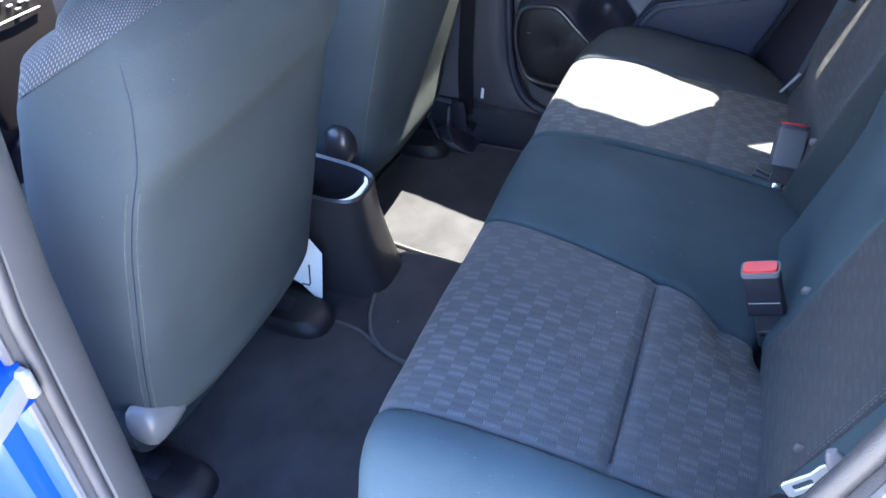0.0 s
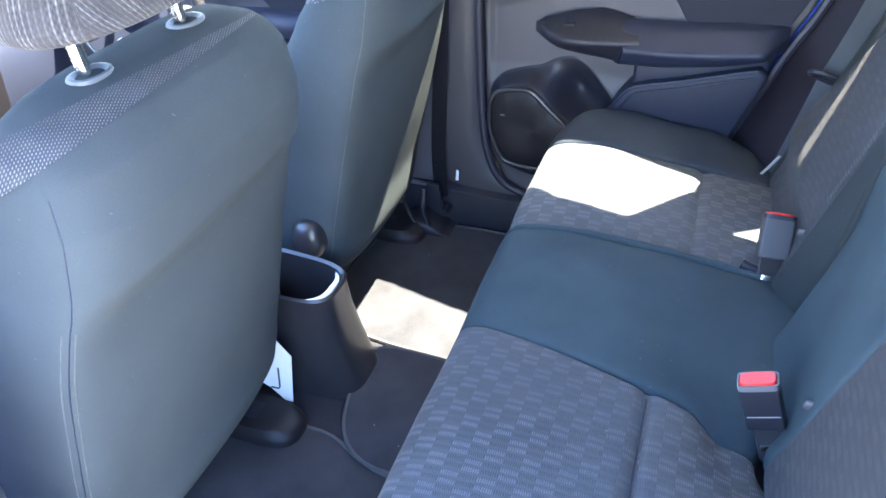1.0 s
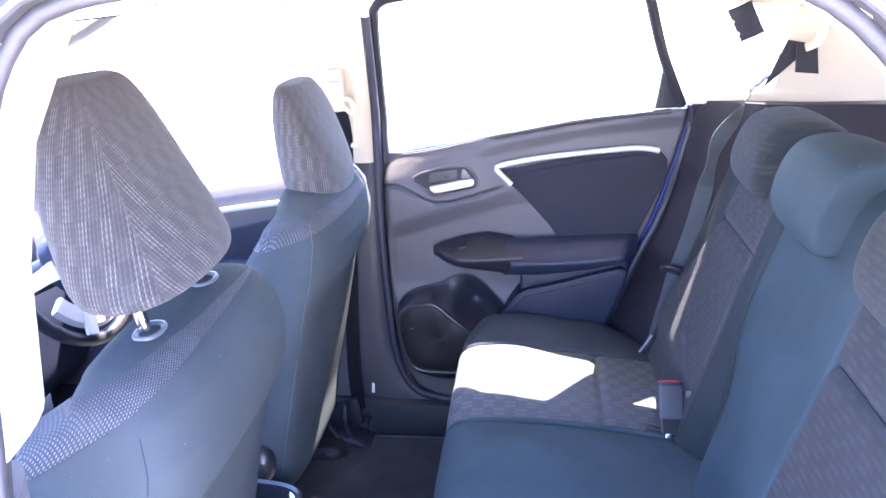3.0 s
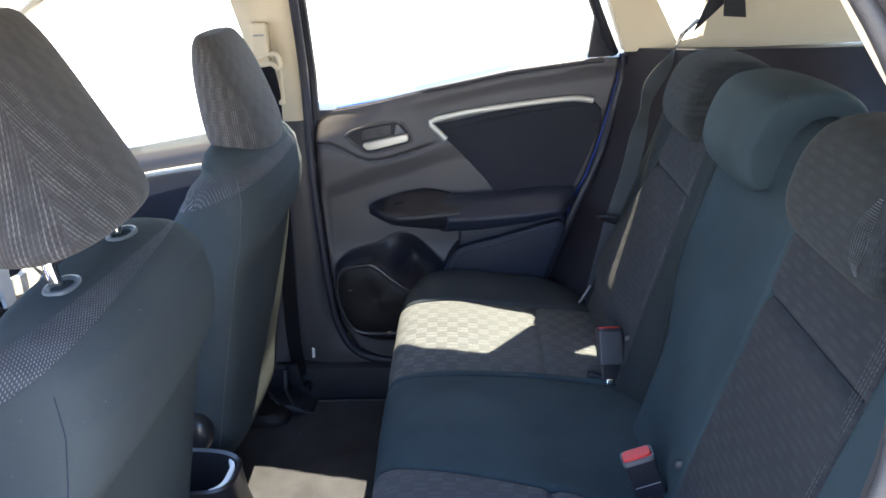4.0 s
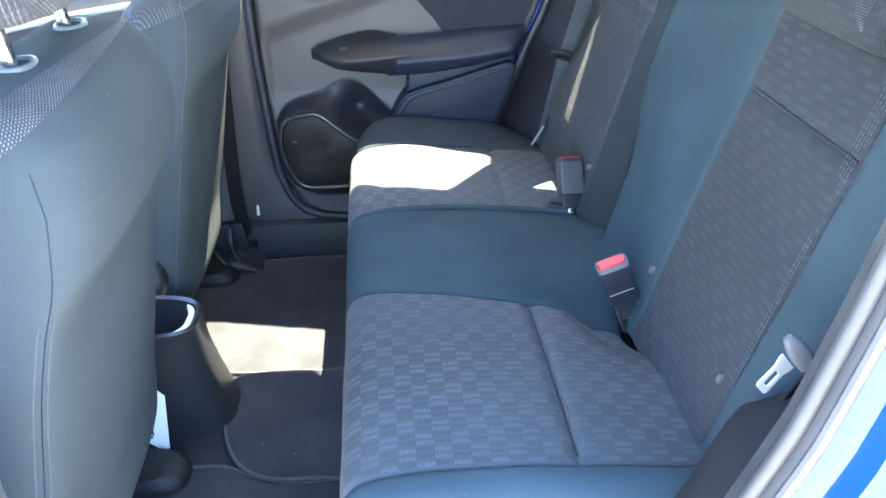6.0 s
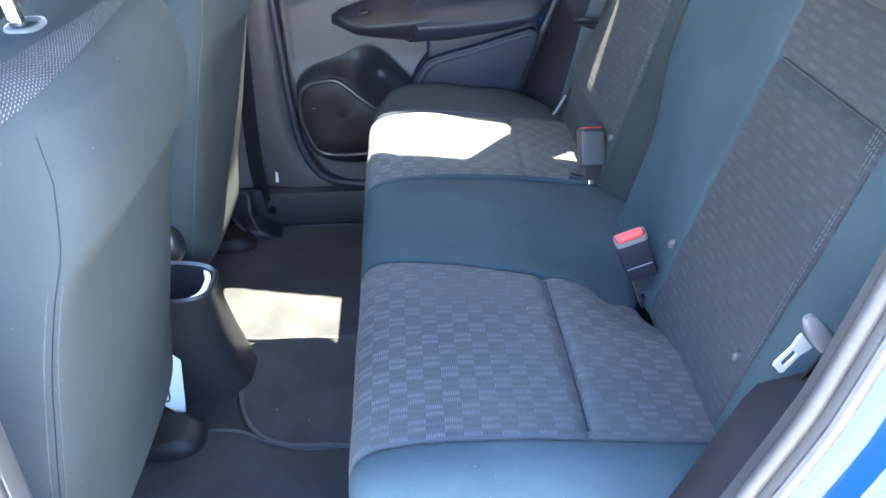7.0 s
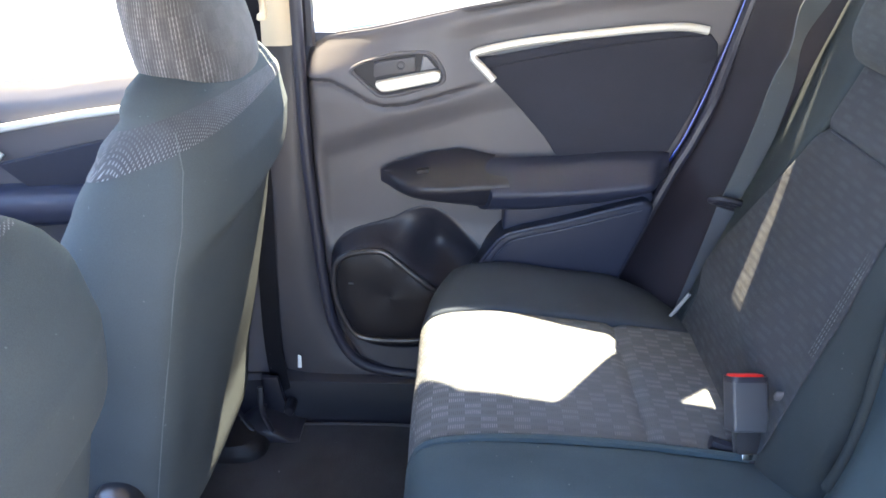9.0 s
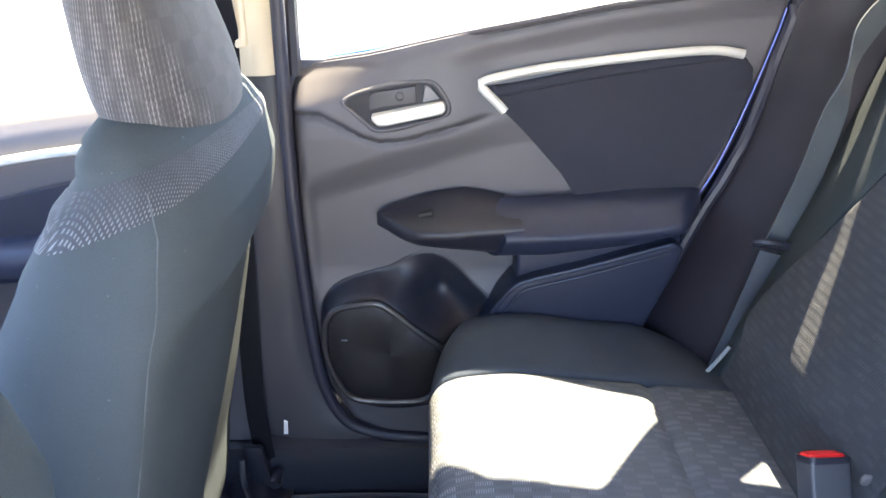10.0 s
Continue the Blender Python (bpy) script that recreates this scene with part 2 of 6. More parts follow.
# seal rubber in a paler tone that paints the highlight along its lip
SEAL_HIGHLIGHT = worn(material("highlight_rubber", (0.080, 0.079, 0.084), 0.38), (0.080, 0.079, 0.084), 14, 0.2, 800, 0.2)
DARK_RUBBER = worn(material("dark_rubber_seal", (0.018, 0.018, 0.03), 0.5), (0.018, 0.018, 0.03), 14, 0.2, 800, 0.3)
CHROME = worn(material("bright_metal", (0.80, 0.79, 0.77), 0.16, 1.0), (0.80, 0.79, 0.77), 30, 0.05, 300, 0.03)
SILVER = worn(material("satin_silver_plastic", (0.50, 0.49, 0.46), 0.35, 0.3), (0.50, 0.49, 0.46), 12, 0.05, 900, 0.05)
PAINT = worn(material("blue_body_paint", (0.006, 0.048, 0.36), 0.32, 0.2, 0.4, 0.4), (0.006, 0.048, 0.36), 3, 0.06, 2500, 0.02)
TONGUE = worn(material("plated_steel", (0.72, 0.71, 0.69), 0.45, 0.35), (0.72, 0.71, 0.69), 20, 0.05, 600, 0.05)
RED = worn(material("red_button_plastic", (0.55, 0.014, 0.012), 0.42), (0.55, 0.014, 0.012), 30, 0.06, 900, 0.04)
PAPER = worn(material("white_paper", (0.82, 0.82, 0.80), 0.6), (0.82, 0.82, 0.80), 12, 0.03, 300, 0.05)
WEB = cloth("grey_belt_webbing", (0.066, 0.077, 0.088), 0.6, 0.1)
BLACK_WEB = cloth("black_belt_webbing", (0.006, 0.006, 0.009), 0.6, 0.0)
DARK_WEB = cloth("dark_belt_webbing", (0.020, 0.020, 0.024), 0.6, 0.1)
WEB_SHADED = cloth("shaded_belt_webbing", (0.045, 0.052, 0.066), 0.5, 0.1)
QUARTER = worn(material("dark_moulded_plastic", (0.0140, 0.0120, 0.0172), 0.40, 0, 0.22), (0.0140, 0.0120, 0.0172), 7, 0.2, 700, 0.2)
CONCRETE = worn(material("pale_concrete", (0.55, 0.52, 0.48), 0.9, 0, 0.2), (0.55, 0.52, 0.48), 0.8, 0.2, 60, 0.6)

GLASS = bpy.data.materials.new("clear_glass")
GLASS.use_nodes = True
gt = GLASS.node_tree
gt.nodes.remove(gt.nodes["Principled BSDF"])
clear, gloss, blend, fres = (gt.nodes.new(k) for k in ("ShaderNodeBsdfTransparent", "ShaderNodeBsdfGlossy", "ShaderNodeMixShader", "ShaderNodeFresnel"))
clear.inputs[0].default_value = (0.93, 0.96, 0.95, 1)
gloss.inputs["Roughness"].default_value = 0.02
fres.inputs[0].default_value = 1.3
for a, b in ((fres.outputs[0], blend.inputs[0]), (clear.outputs[0], blend.inputs[1]), (gloss.outputs[0], blend.inputs[2]), (blend.outputs[0], gt.nodes["Material Output"].inputs[0])):
    gt.links.new(a, b)


# ---- shapes ----
def thing(name, label, category, at=(0, 0, 0), group="", kind=""):
    ob = new(name)
    ob.location = at
    ob.empty_display_size = 0.05
    return tagged(ob, label, category, group, kind)


def mesh_of(name, bm, mat, sharp=38):
    bmesh.ops.recalc_face_normals(bm, faces=bm.faces)
    me = bpy.data.meshes.new(name)
    bm.to_mesh(me)
    bm.free()
    me.materials.append(mat)
    me.polygons.foreach_set("use_smooth", [True] * len(me.polygons))
    me.set_sharp_from_angle(angle=radians(sharp))
    return me


def part(name, bm, mat, parent, label="", sharp=38):
    """One mesh under a thing or a part; its points are given in the world's metres."""
    ob = new(name, mesh_of(name, bm, mat, sharp))
    ob.parent = parent
    base = Vector((0, 0, 0))
    p = parent
    while p:
        base += p.location
        p = p.parent
    ob.data.transform(Matrix.Translation(-base))
    return tagged(ob, label)


def solid(name, bm, mat, label, category, kind="", group="", sharp=38):
    """A thing that is one mesh, with its origin at its base."""
    low = min(v.co.z for v in bm.verts)
    mid = [sum(v.co[i] for v in bm.verts) / len(bm.verts) for i in (0, 1)]
    ob = new(name, mesh_of(name, bm, mat, sharp))
    ob.data.transform(Matrix.Translation((-mid[0], -mid[1], -low)))
    ob.location = (mid[0], mid[1], low)
    return tagged(ob, label, category, group, kind)


def ease(x, a, b):
    x = max(0.0, min(1.0, (x - a) / (b - a)))
    return x * x * (3 - 2 * x)


def lerp(table, x):
    """Piecewise-smooth value from a table of (x, value)."""
    if x <= table[0][0]:
        return table[0][1]
    for (a, p), (b, q) in zip(table, table[1:]):
        if x <= b:
            return p + (q - p) * (x - a) / (b - a)
    return table[-1][1]


def spline(points, n, closed=False):
    """n points, evenly spaced, on a Catmull-Rom curve through the points."""
    pts = [Vector(p) for p in points]
    k = len(pts)
    fine = []
    for i in range(k if closed else k - 1):
        if closed:
            p0, p1, p2, p3 = (pts[(i + j) % k] for j in (-1, 0, 1, 2))
        else:
            p0, p1, p2, p3 = pts[max(i - 1, 0)], pts[i], pts[i + 1], pts[min(i + 2, k - 1)]
        for s in range(12):
            t = s / 12
            fine.append(0.5 * (2 * p1 + (p2 - p0) * t + (2 * p0 - 5 * p1 + 4 * p2 - p3) * t * t + (3 * p1 - p0 - 3 * p2 + p3) * t ** 3))
    fine.append(pts[0] if closed else pts[-1])
    run = [0.0]
    for a, b in zip(fine, fine[1:]):
        run.append(run[-1] + (b - a).length)
    out, j = [], 0
    for i in range(n):
        d = run[-1] * i / (n if closed else n - 1)
        while j < len(run) - 2 and run[j + 1] < d:
            j += 1
        f = (d - run[j]) / max(run[j + 1] - run[j], 1e-9)
        out.append(fine[j].lerp(fine[j + 1], min(f, 1.0)))
    return out


def loft(rings, caps=True, bm=None):
    """A skin over closed rings of equally many points."""
    bm = bm or bmesh.new()
    rows = [[bm.verts.new(p) for p in r] for r in rings]
    n = len(rows[0])
    for a, b in zip(rows, rows[1:]):
        for i in range(n):
            bm.faces.new((a[i], a[(i + 1) % n], b[(i + 1) % n], b[i]))
    if caps:
        for r in (rows[0], rows[-1]):
            bm.faces.new(r)
    return bm


def sheet(f, nu, nv, thick, bm=None):
    """The surface f(u, v) with u and v in 0..1, and a back of the same shape set off by the vector thick."""
    bm = bm or bmesh.new()
    off = Vector(thick)
    front = [[bm.verts.new(f(i / nu, j / nv)) for j in range(nv + 1)] for i in range(nu + 1)]
    back = [[bm.verts.new(v.co + off) for v in r] for r in front]
    for g in (front, back):
        for i in range(nu):
            for j in range(nv):
                bm.faces.new((g[i][j], g[i + 1][j], g[i + 1][j + 1], g[i][j + 1]))
    edge = [(i, 0) for i in range(nu)] + [(nu, j) for j in range(nv)] + [(i, nv) for i in range(nu, 0, -1)] + [(0, j) for j in range(nv, 0, -1)]
    for (a, b), (c, d) in zip(edge, edge[1:] + edge[:1]):
        bm.faces.new((front[a][b], front[c][d], back[c][d], back[a][b]))
    return bm


def oval(hx, hy, p, n):
    """A superellipse of the power p, as n points in the plane."""
    out = []
    for i in range(n):
        a = 2 * math.pi * i / n
        c, s = math.cos(a), math.sin(a)
        out.append((math.copysign(abs(c) ** (2 / p), c) * hx, math.copysign(abs(s) ** (2 / p), s) * hy))
    return out


def tube(points, r, n=8, closed=False, flat=1.0, up=(0, 0, 1), bm=None):
    """A rod along the points; flat squeezes it along up."""
    pts = [Vector(p) for p in points]
    rings = []
    up = Vector(up)
    for i, p in enumerate(pts):
        if closed:
            d = pts[(i + 1) % len(pts)] - pts[i - 1]
        else:
            d = pts[min(i + 1, len(pts) - 1)] - pts[max(i - 1, 0)]
        d.normalize()
        side = d.cross(up)
        if side.length < 1e-4:
            side = d.cross(Vector((1, 0, 0)))
        side.normalize()
        lift = side.cross(d)
        rings.append([p + side * math.cos(2 * math.pi * k / n) * r + lift * math.sin(2 * math.pi * k / n) * r * flat for k in range(n)])
    if closed:
        rings.append(rings[0])
        bm = loft(rings, False, bm)
        bmesh.ops.remove_doubles(bm, verts=bm.verts, dist=1e-6)
        return bm
    return loft(rings, True, bm)


def prism(outline, axis, lo, hi, bevel=0.0, segments=2):
    """A plate with the outline (two coordinates of the other axes, in order) between lo and hi on the axis."""
    bm = bmesh.new()
    order = {"x": lambda a, b, c: (c, a, b), "y": lambda a, b, c: (a, c, b), "z": lambda a, b, c: (a, b, c)}[axis]
    low = [bm.verts.new(order(a, b, lo)) for a, b in outline]
    high = [bm.verts.new(order(a, b, hi)) for a, b in outline]
    n = len(outline)
    bm.faces.new(low)
    bm.faces.new(high)
    for i in range(n):
        bm.faces.new((low[i], low[(i + 1) % n], high[(i + 1) % n], high[i]))
    bmesh.ops.recalc_face_normals(bm, faces=bm.faces)
    if bevel:
        bmesh.ops.bevel(bm, geom=bm.edges, offset=bevel, segments=segments, profile=0.6, affect="EDGES", clamp_overlap=True)
    return bm


def box(lo, hi, bevel=0.004, segments=2):
    return prism([(lo[0], lo[1]), (hi[0], lo[1]), (hi[0], hi[1]), (lo[0], hi[1])], "z", lo[2], hi[2], bevel, segments)


def strip(points, width, thick, across):
    """A flat band (webbing) along the points; across: the way in which it is wide, or a function of the share of its length."""
    pts = [Vector(p) for p in points]
    rings = []
    for i, p in enumerate(pts):
        w = Vector(across(i / (len(pts) - 1)) if callable(across) else across).normalized() * width / 2
        d = (pts[min(i + 1, len(pts) - 1)] - pts[max(i - 1, 0)]).normalized()
        nrm = d.cross(w).normalized() * thick / 2
        rings.append([p - w - nrm, p + w - nrm, p + w + nrm, p - w + nrm])
    return loft(rings)


def ring_prism(outer, inner, axis, lo, hi):
    """A flat frame between two outlines of equally many points."""
    order = {"x": lambda a, b, c: (c, a, b), "y": lambda a, b, c: (a, c, b), "z": lambda a, b, c: (a, b, c)}[axis]
    rings = [[order(*p, hi) for p in outer], [order(*p, lo) for p in outer], [order(*p, lo) for p in inner], [order(*p, hi) for p in inner]]
    rings.append(rings[0])
    bm = loft(rings, False)
    bmesh.ops.remove_doubles(bm, verts=bm.verts, dist=1e-6)
    return bm


def grown(outline, d):
    """The outline moved outwards by d (inwards: minus), about its middle."""
    m = sum((Vector(p) for p in outline), Vector((0, 0))) / len(outline)
    return [tuple(Vector(p) + (Vector(p) - m).normalized() * d) for p in outline]


# ---- the ground and the car's shell ----
bm = sheet(lambda u, v: (-400 + 800 * u, -400 + 800 * v, 0.0), 8, 8, (0, 0, -0.2))
solid("ground", bm, CONCRETE, "pale sunlit concrete ground round the car", "ground", "structure")

# floor pan, with a low hump along the middle
bm = sheet(lambda u, v: (-1.75 + 2.7 * u, 0.27 + 1.50 * v, 0.290 + 0.012 * math.exp(-((v - 0.5) / 0.12) ** 2)), 30, 30, (0, 0, -0.06))
solid("floor", bm, CARPET, "black needle-felt carpet on the car's floor", "floor", "structure")
# upright below the rear bench
bm = sheet(lambda u, v: (-0.235 + 0.05 * v, 0.40 + 1.24 * u, 0.286 + 0.26 * v), 12, 6, (0.06, 0, 0))
solid("wall_under_seat", bm, CARPET, "black carpeted upright below the rear bench", "panel", "structure")
# dark sheet added for the shade in the crease between cushion and backrest
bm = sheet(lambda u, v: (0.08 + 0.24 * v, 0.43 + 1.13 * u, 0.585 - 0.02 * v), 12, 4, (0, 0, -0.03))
solid("crease_shade", bm, FELT, "dark sheet for the shade in the crease behind the rear cushions", "panel", "structure")
# load floor and tail
bm = box((0.36, 0.30, 0.52), (1.05, 1.76, 0.56), 0.01)
solid("load_floor", bm, CARPET, "black carpeted load floor behind the rear seat", "floor", "structure")


def roof_z(x, y, top=1.520):
    side = abs(y - 1.01) / 0.60
    return top - 0.055 * side ** 3.0 - 0.10 * max(0.0, (-0.25 - x)) ** 1.6 - 0.10 * max(0.0, x - 0.25) ** 1.6


bm = sheet(lambda u, v: (-1.0 + 2.0 * u, 0.43 + 1.16 * v, roof_z(-1.0 + 2.0 * u, 0.43 + 1.16 * v)), 24, 24, (0, 0, 0.03))
solid("ceiling", bm, BEIGE, "beige woven headliner under the car's roof", "headliner", "structure")
bm = sheet(lambda u, v: (-1.02 + 2.04 * u, 0.42 + 1.17 * v, roof_z(-1.02 + 2.04 * u, 1.01 + 1.17 * (v - 0.5), 1.560)), 24, 24, (0, 0, 0.008))
solid("roof", bm, PAINT, "glossy blue painted car roof", "roof", "structure")

# the tail: a hatch with a window
bm = sheet(lambda u, v: (0.98 - 0.06 * v, 0.32 + 1.42 * u, 0.50 + 0.55 * v), 8, 6, (0.05, 0, 0))
solid("wall_tail", bm, BLACK_PLASTIC, "black plastic lining of the tail hatch", "panel", "structure")
bm = sheet(lambda u, v: (0.93 - 0.10 * v, 0.44 + 1.18 * u, 1.05 + 0.36 * v), 4, 4, (0.004, 0, 0))
pane = solid("window_tail", bm, GLASS, "clear glass pane of the tail hatch", "window", "structure")
pane.visible_shadow = False
# windscreen
bm = sheet(lambda u, v: (-1.72 + 0.70 * v, 0.42 + 1.22 * u, 1.00 + 0.40 * v), 6, 6, (0, 0, 0.004))
pane = solid("window_windscreen", bm, GLASS, "clear laminated windscreen glass", "window", "structure")
pane.visible_shadow = False


# ---- far side: pillars, sills and linings ----
def inner_y(z):
    """How far across the far side's lining stands, by height."""
    return lerp([(0.30, 1.645), (0.45, 1.655), (0.95, 1.66), (1.06, 1.675), (1.15, 1.68), (1.47, 1.575)], z)


def face_y(x, z):
    """The same for the rear door and what lies behind it, which draw in towards the tail."""
    return inner_y(z) - 0.055 * max(0.0, x + 0.30)


def pillar(name, edges, zs, mat, label, lift=0.0, thick=0.07, n=8):
    """A pillar lining whose edges are given by height as (front x, rear x)."""
    def f(u, v):
        z = zs[0] + (zs[1] - zs[0]) * v
        a, b = lerp([(e[0], e[1]) for e in edges], z), lerp([(e[0], e[2]) for e in edges], z)
        x = a + (b - a) * u
        crown = (1 - (2 * u - 1) ** 4) * 0.016
        return (x, inner_y(z) + lift - crown, z)
    return solid(name, sheet(f, n, 24, (0, thick, 0)), mat, label, "pillar", "structure")


pillar("pillar_far_b_lower", [(0.30, -0.60, -0.16), (0.385, -0.590, -0.20), (0.405, -0.600, -0.34), (0.425, -0.610, -0.418), (0.460, -0.615, -0.447), (0.52, -0.612, -0.480), (0.60, -0.607, -0.492), (0.80, -0.588, -0.498), (1.05, -0.575, -0.498)], (0.31, 1.045), PILLAR_GREY, "grey plastic lower lining of the door pillar, darkened as in shade", 0.012)
pillar("pillar_far_b_upper", [(1.02, -0.585, -0.505), (1.07, -0.600, -0.505), (1.32, -0.637, -0.505), (1.47, -0.65, -0.505)], (1.045, 1.47), BEIGE, "beige upper lining of the door pillar", -0.006)

# sheet metal behind the linings
solid("body_far_pillar", box((-0.60, 1.70, 0.25), (-0.44, 1.80, 1.06), 0.004), SOFT_BLACK, "dark sheet metal inside the far door pillar", "body", "structure")
solid("body_far_sill", box((-1.5, 1.665, 0.20), (0.30, 1.80, 0.40), 0.004), SOFT_BLACK, "dark sheet metal of the far sill", "body", "structure")
rear_line = [(0.0, 0.40), (0.03, 0.55), (0.068, 0.66), (0.136, 0.843), (0.163, 0.904), (0.193, 1.0), (0.224, 1.132), (0.222, 1.18)]
bm = loft([[(x - 0.05, 1.664, z), (x + 0.07, 1.664, z), (x + 0.07, 1.79, z), (x - 0.05, 1.79, z)] for x, z in rear_line])
solid("body_far_rear", bm, SOFT_BLACK, "dark sheet metal behind the far rear door", "body", "structure")
# sill trim along the floor
prof = [(1.62, 0.289), (1.622, 0.33), (1.634, 0.385), (1.655, 0.402), (1.72, 0.405), (1.72, 0.289)]
bm = loft([[(x, y, z) for y, z in prof] for x in (-1.30, -0.9, -0.5, -0.10, 0.05)])
solid("sill_far", bm, BLACK_PLASTIC, "black plastic sill trim beside the rear footwell", "sill trim", "structure")


# rear quarter lining, from the door's rear edge to the seat's side
def quarter(u, v):
    z = 0.34 + 0.86 * v
    x0 = lerp([(0.34, -0.02), (0.55, 0.03), (0.66, 0.065), (0.843, 0.135), (1.0, 0.195), (1.132, 0.226), (1.21, 0.225)], z)
    x = x0 + 0.75 * u ** 1.6
    y = face_y(min(x, 0.25), 0.95) + 0.008 - 0.135 * ease(u, 0.0, 0.55) * ease(z, 1.25, 0.9) - 0.06 * ease(u, 0.0, 0.4)
    y -= 0.010 * noise.noise((x * 9 + z * 3, z * 3, 2.0)) * ease(u, 0.0, 0.25)
    return (x, y, z)


solid("wall_quarter_lower", sheet(quarter, 48, 40, (0.02, 0.10, 0)), QUARTER, "dark moulded quarter lining beside the rear seat", "panel", "structure")


def corners(four, n=10):
    """The outline of a four-cornered shape, n points a side."""
    out = []
    for (a, b), (c, d) in zip(four, four[1:] + four[:1]):
        out += [(a + (c - a) * i / n, b + (d - b) * i / n) for i in range(n)]
    return out


# beige upper lining with the small fixed quarter window
around = corners([(0.224, 1.192), (0.98, 1.215), (0.92, 1.47), (0.112, 1.47)])
opening = corners([(0.332, 1.214), (0.384, 1.226), (0.392, 1.400), (0.207, 1.414)])
rings = []
for pts, lift in ((around, 0.05), (around, -0.012), (opening, -0.012), (opening, 0.035)):
    rings.append([(x, face_y(min(x, 0.45), z) + lift - 0.01 * ease(x, 0.25, 0.7), z) for x, z in pts])
solid("wall_quarter_upper", loft(rings, False), BEIGE, "beige upper quarter lining round a small fixed window", "panel", "structure")
bm = sheet(lambda u, v: (0.23 + 0.18 * u, face_y(0.34, 1.20 + 0.24 * v) + 0.03, 1.20 + 0.24 * v), 3, 3, (0, 0.004, 0))
pane = solid("window_quarter", bm, GLASS, "small clear quarter window", "window", "structure")
pane.visible_shadow = False
bm = tube(spline([(-0.98, 1.57, 1.40), (-0.6, 1.556, 1.450), (-0.38, 1.553, 1.466), (-0.25, 1.585, 1.460), (-0.05, 1.568, 1.482), (0.12, 1.552, 1.490), (0.5, 1.535, 1.47), (0.95, 1.52, 1.42)], 24), 0.022, 8)
solid("trim_roof_far", bm, BEIGE, "beige roof rail lining above the far doors", "trim", "structure")

# unseen roof rail, its outline bent to bound the sun patches inside
SUN_EDGE = [(-1.0, 1.600), (-0.36, 1.612), (-0.335, 1.640), (-0.31, 1.672), (-0.27, 1.692), (-0.11, 1.698), (-0.04, 1.615), (0.10, 1.598), (0.25, 1.602), (0.9, 1.59)]
bm = sheet(lambda u, v: (-0.98 + 1.9 * u, 1.555 + (lerp(SUN_EDGE, -0.98 + 1.9 * u) - 1.555) * v, 1.512 - 0.012 * v - 0.08 * max(0.0, -0.5 + 0.30 - 1.9 * (u - 0.5)) ** 1.6), 60, 4, (0, 0, 0.016))
solid("roof_rail_sun_edge", bm, PAINT, "unseen blue side rail of the roof, its edge bent to bound the sunlight", "roof", "structure")

# rubber seals round the far rear door's opening
edge_far = [(-0.497, 1.39), (-0.499, 1.17), (-0.500, 1.045), (-0.497, 0.85), (-0.490, 0.72), (-0.482, 0.61), (-0.468, 0.51), (-0.430, 0.432), (-0.36, 0.403), (-0.20, 0.396), (-0.05, 0.41)]
pts = [Vector((p[0], inner_y(p[1]) - 0.002 - 0.008 * ease(p[1], 1.0, 1.08), p[1])) for p in spline([(x, z, 0) for x, z in edge_far], 80)]
for turn in range(3):
    ys = [p.y for p in pts]
    for i in range(3, len(pts) - 3):
        pts[i].y = sum(ys[i - 3:i + 4]) / 7
solid("seal_far_front", tube(pts, 0.0105, 10, False, 1.0, (0, 1, 0)), DARK_RUBBER, "dark blue-black rubber door seal", "door seal", "structure")
edge_rear = [(0.03, 0.55), (0.068, 0.66), (0.136, 0.843), (0.163, 0.904), (0.193, 1.0), (0.224, 1.132), (0.226, 1.185)]
pts = [Vector((p[0], face_y(p[0], p[1]) - 0.004, p[1])) for p in spline([(x, z, 0) for x, z in edge_rear], 40)]
solid("seal_far_rear", tube(pts, 0.009, 8), DARK_RUBBER, "dark rubber door seal on the quarter lining", "door seal", "structure")
pts = [Vector((p.x - 0.005, 1.661, p.z)) for p in pts]
solid("trim_far_paint", tube(pts, 0.0020, 8), PAINT, "thin line of blue paint in the door gap", "body", "structure")


# ---- near side: the open doorway ----
def near_y(z):
    return lerp([(0.28, 0.30), (0.9, 0.295), (1.1, 0.315), (1.25, 0.36), (1.35, 0.395), (1.47, 0.42)], z)


doorway = spline([(-0.523, 0.75, 0), (-0.518, 0.95, 0), (-0.524, 1.13, 0), (-0.536, 1.25, 0), (-0.534, 1.34, 0), (-0.508, 1.425, 0), (-0.455, 1.462, 0), (-0.30, 1.476, 0), (-0.10, 1.476, 0), (0.025, 1.466, 0), (0.095, 1.415, 0), (0.145, 1.335, 0),
                  (0.166, 1.25, 0), (0.152, 1.16, 0), (0.131, 1.06, 0), (0.105, 0.96, 0), (0.062, 0.82, 0), (-0.01, 0.62, 0), (-0.10, 0.47, 0), (-0.20, 0.40, 0), (-0.40, 0.385, 0), (-0.50, 0.43, 0), (-0.524, 0.55, 0)], 150, True)


def doorway_ring(d, dy):
    """The doorway's outline, grown by d and set off by dy across."""
    out = []
    n = len(doorway)
    for i, p in enumerate(doorway):
        t = (doorway[(i + 1) % n] - doorway[i - 1]).normalized()
        out.append((p.x - t.y * d, near_y(p.y) + dy, p.y + t.x * d))
    return out


# the grey seal on its flange, then the jamb: stepped blue sheet metal out to the skin
solid("seal_doorway_base", loft([doorway_ring(d, dy) for d, dy in ((0.013, 0.030), (0.011, 0.0), (0.016, -0.010), (0.026, -0.014))], False), RUBBER, "grey rubber flange of the doorway seal", "door seal", "structure")
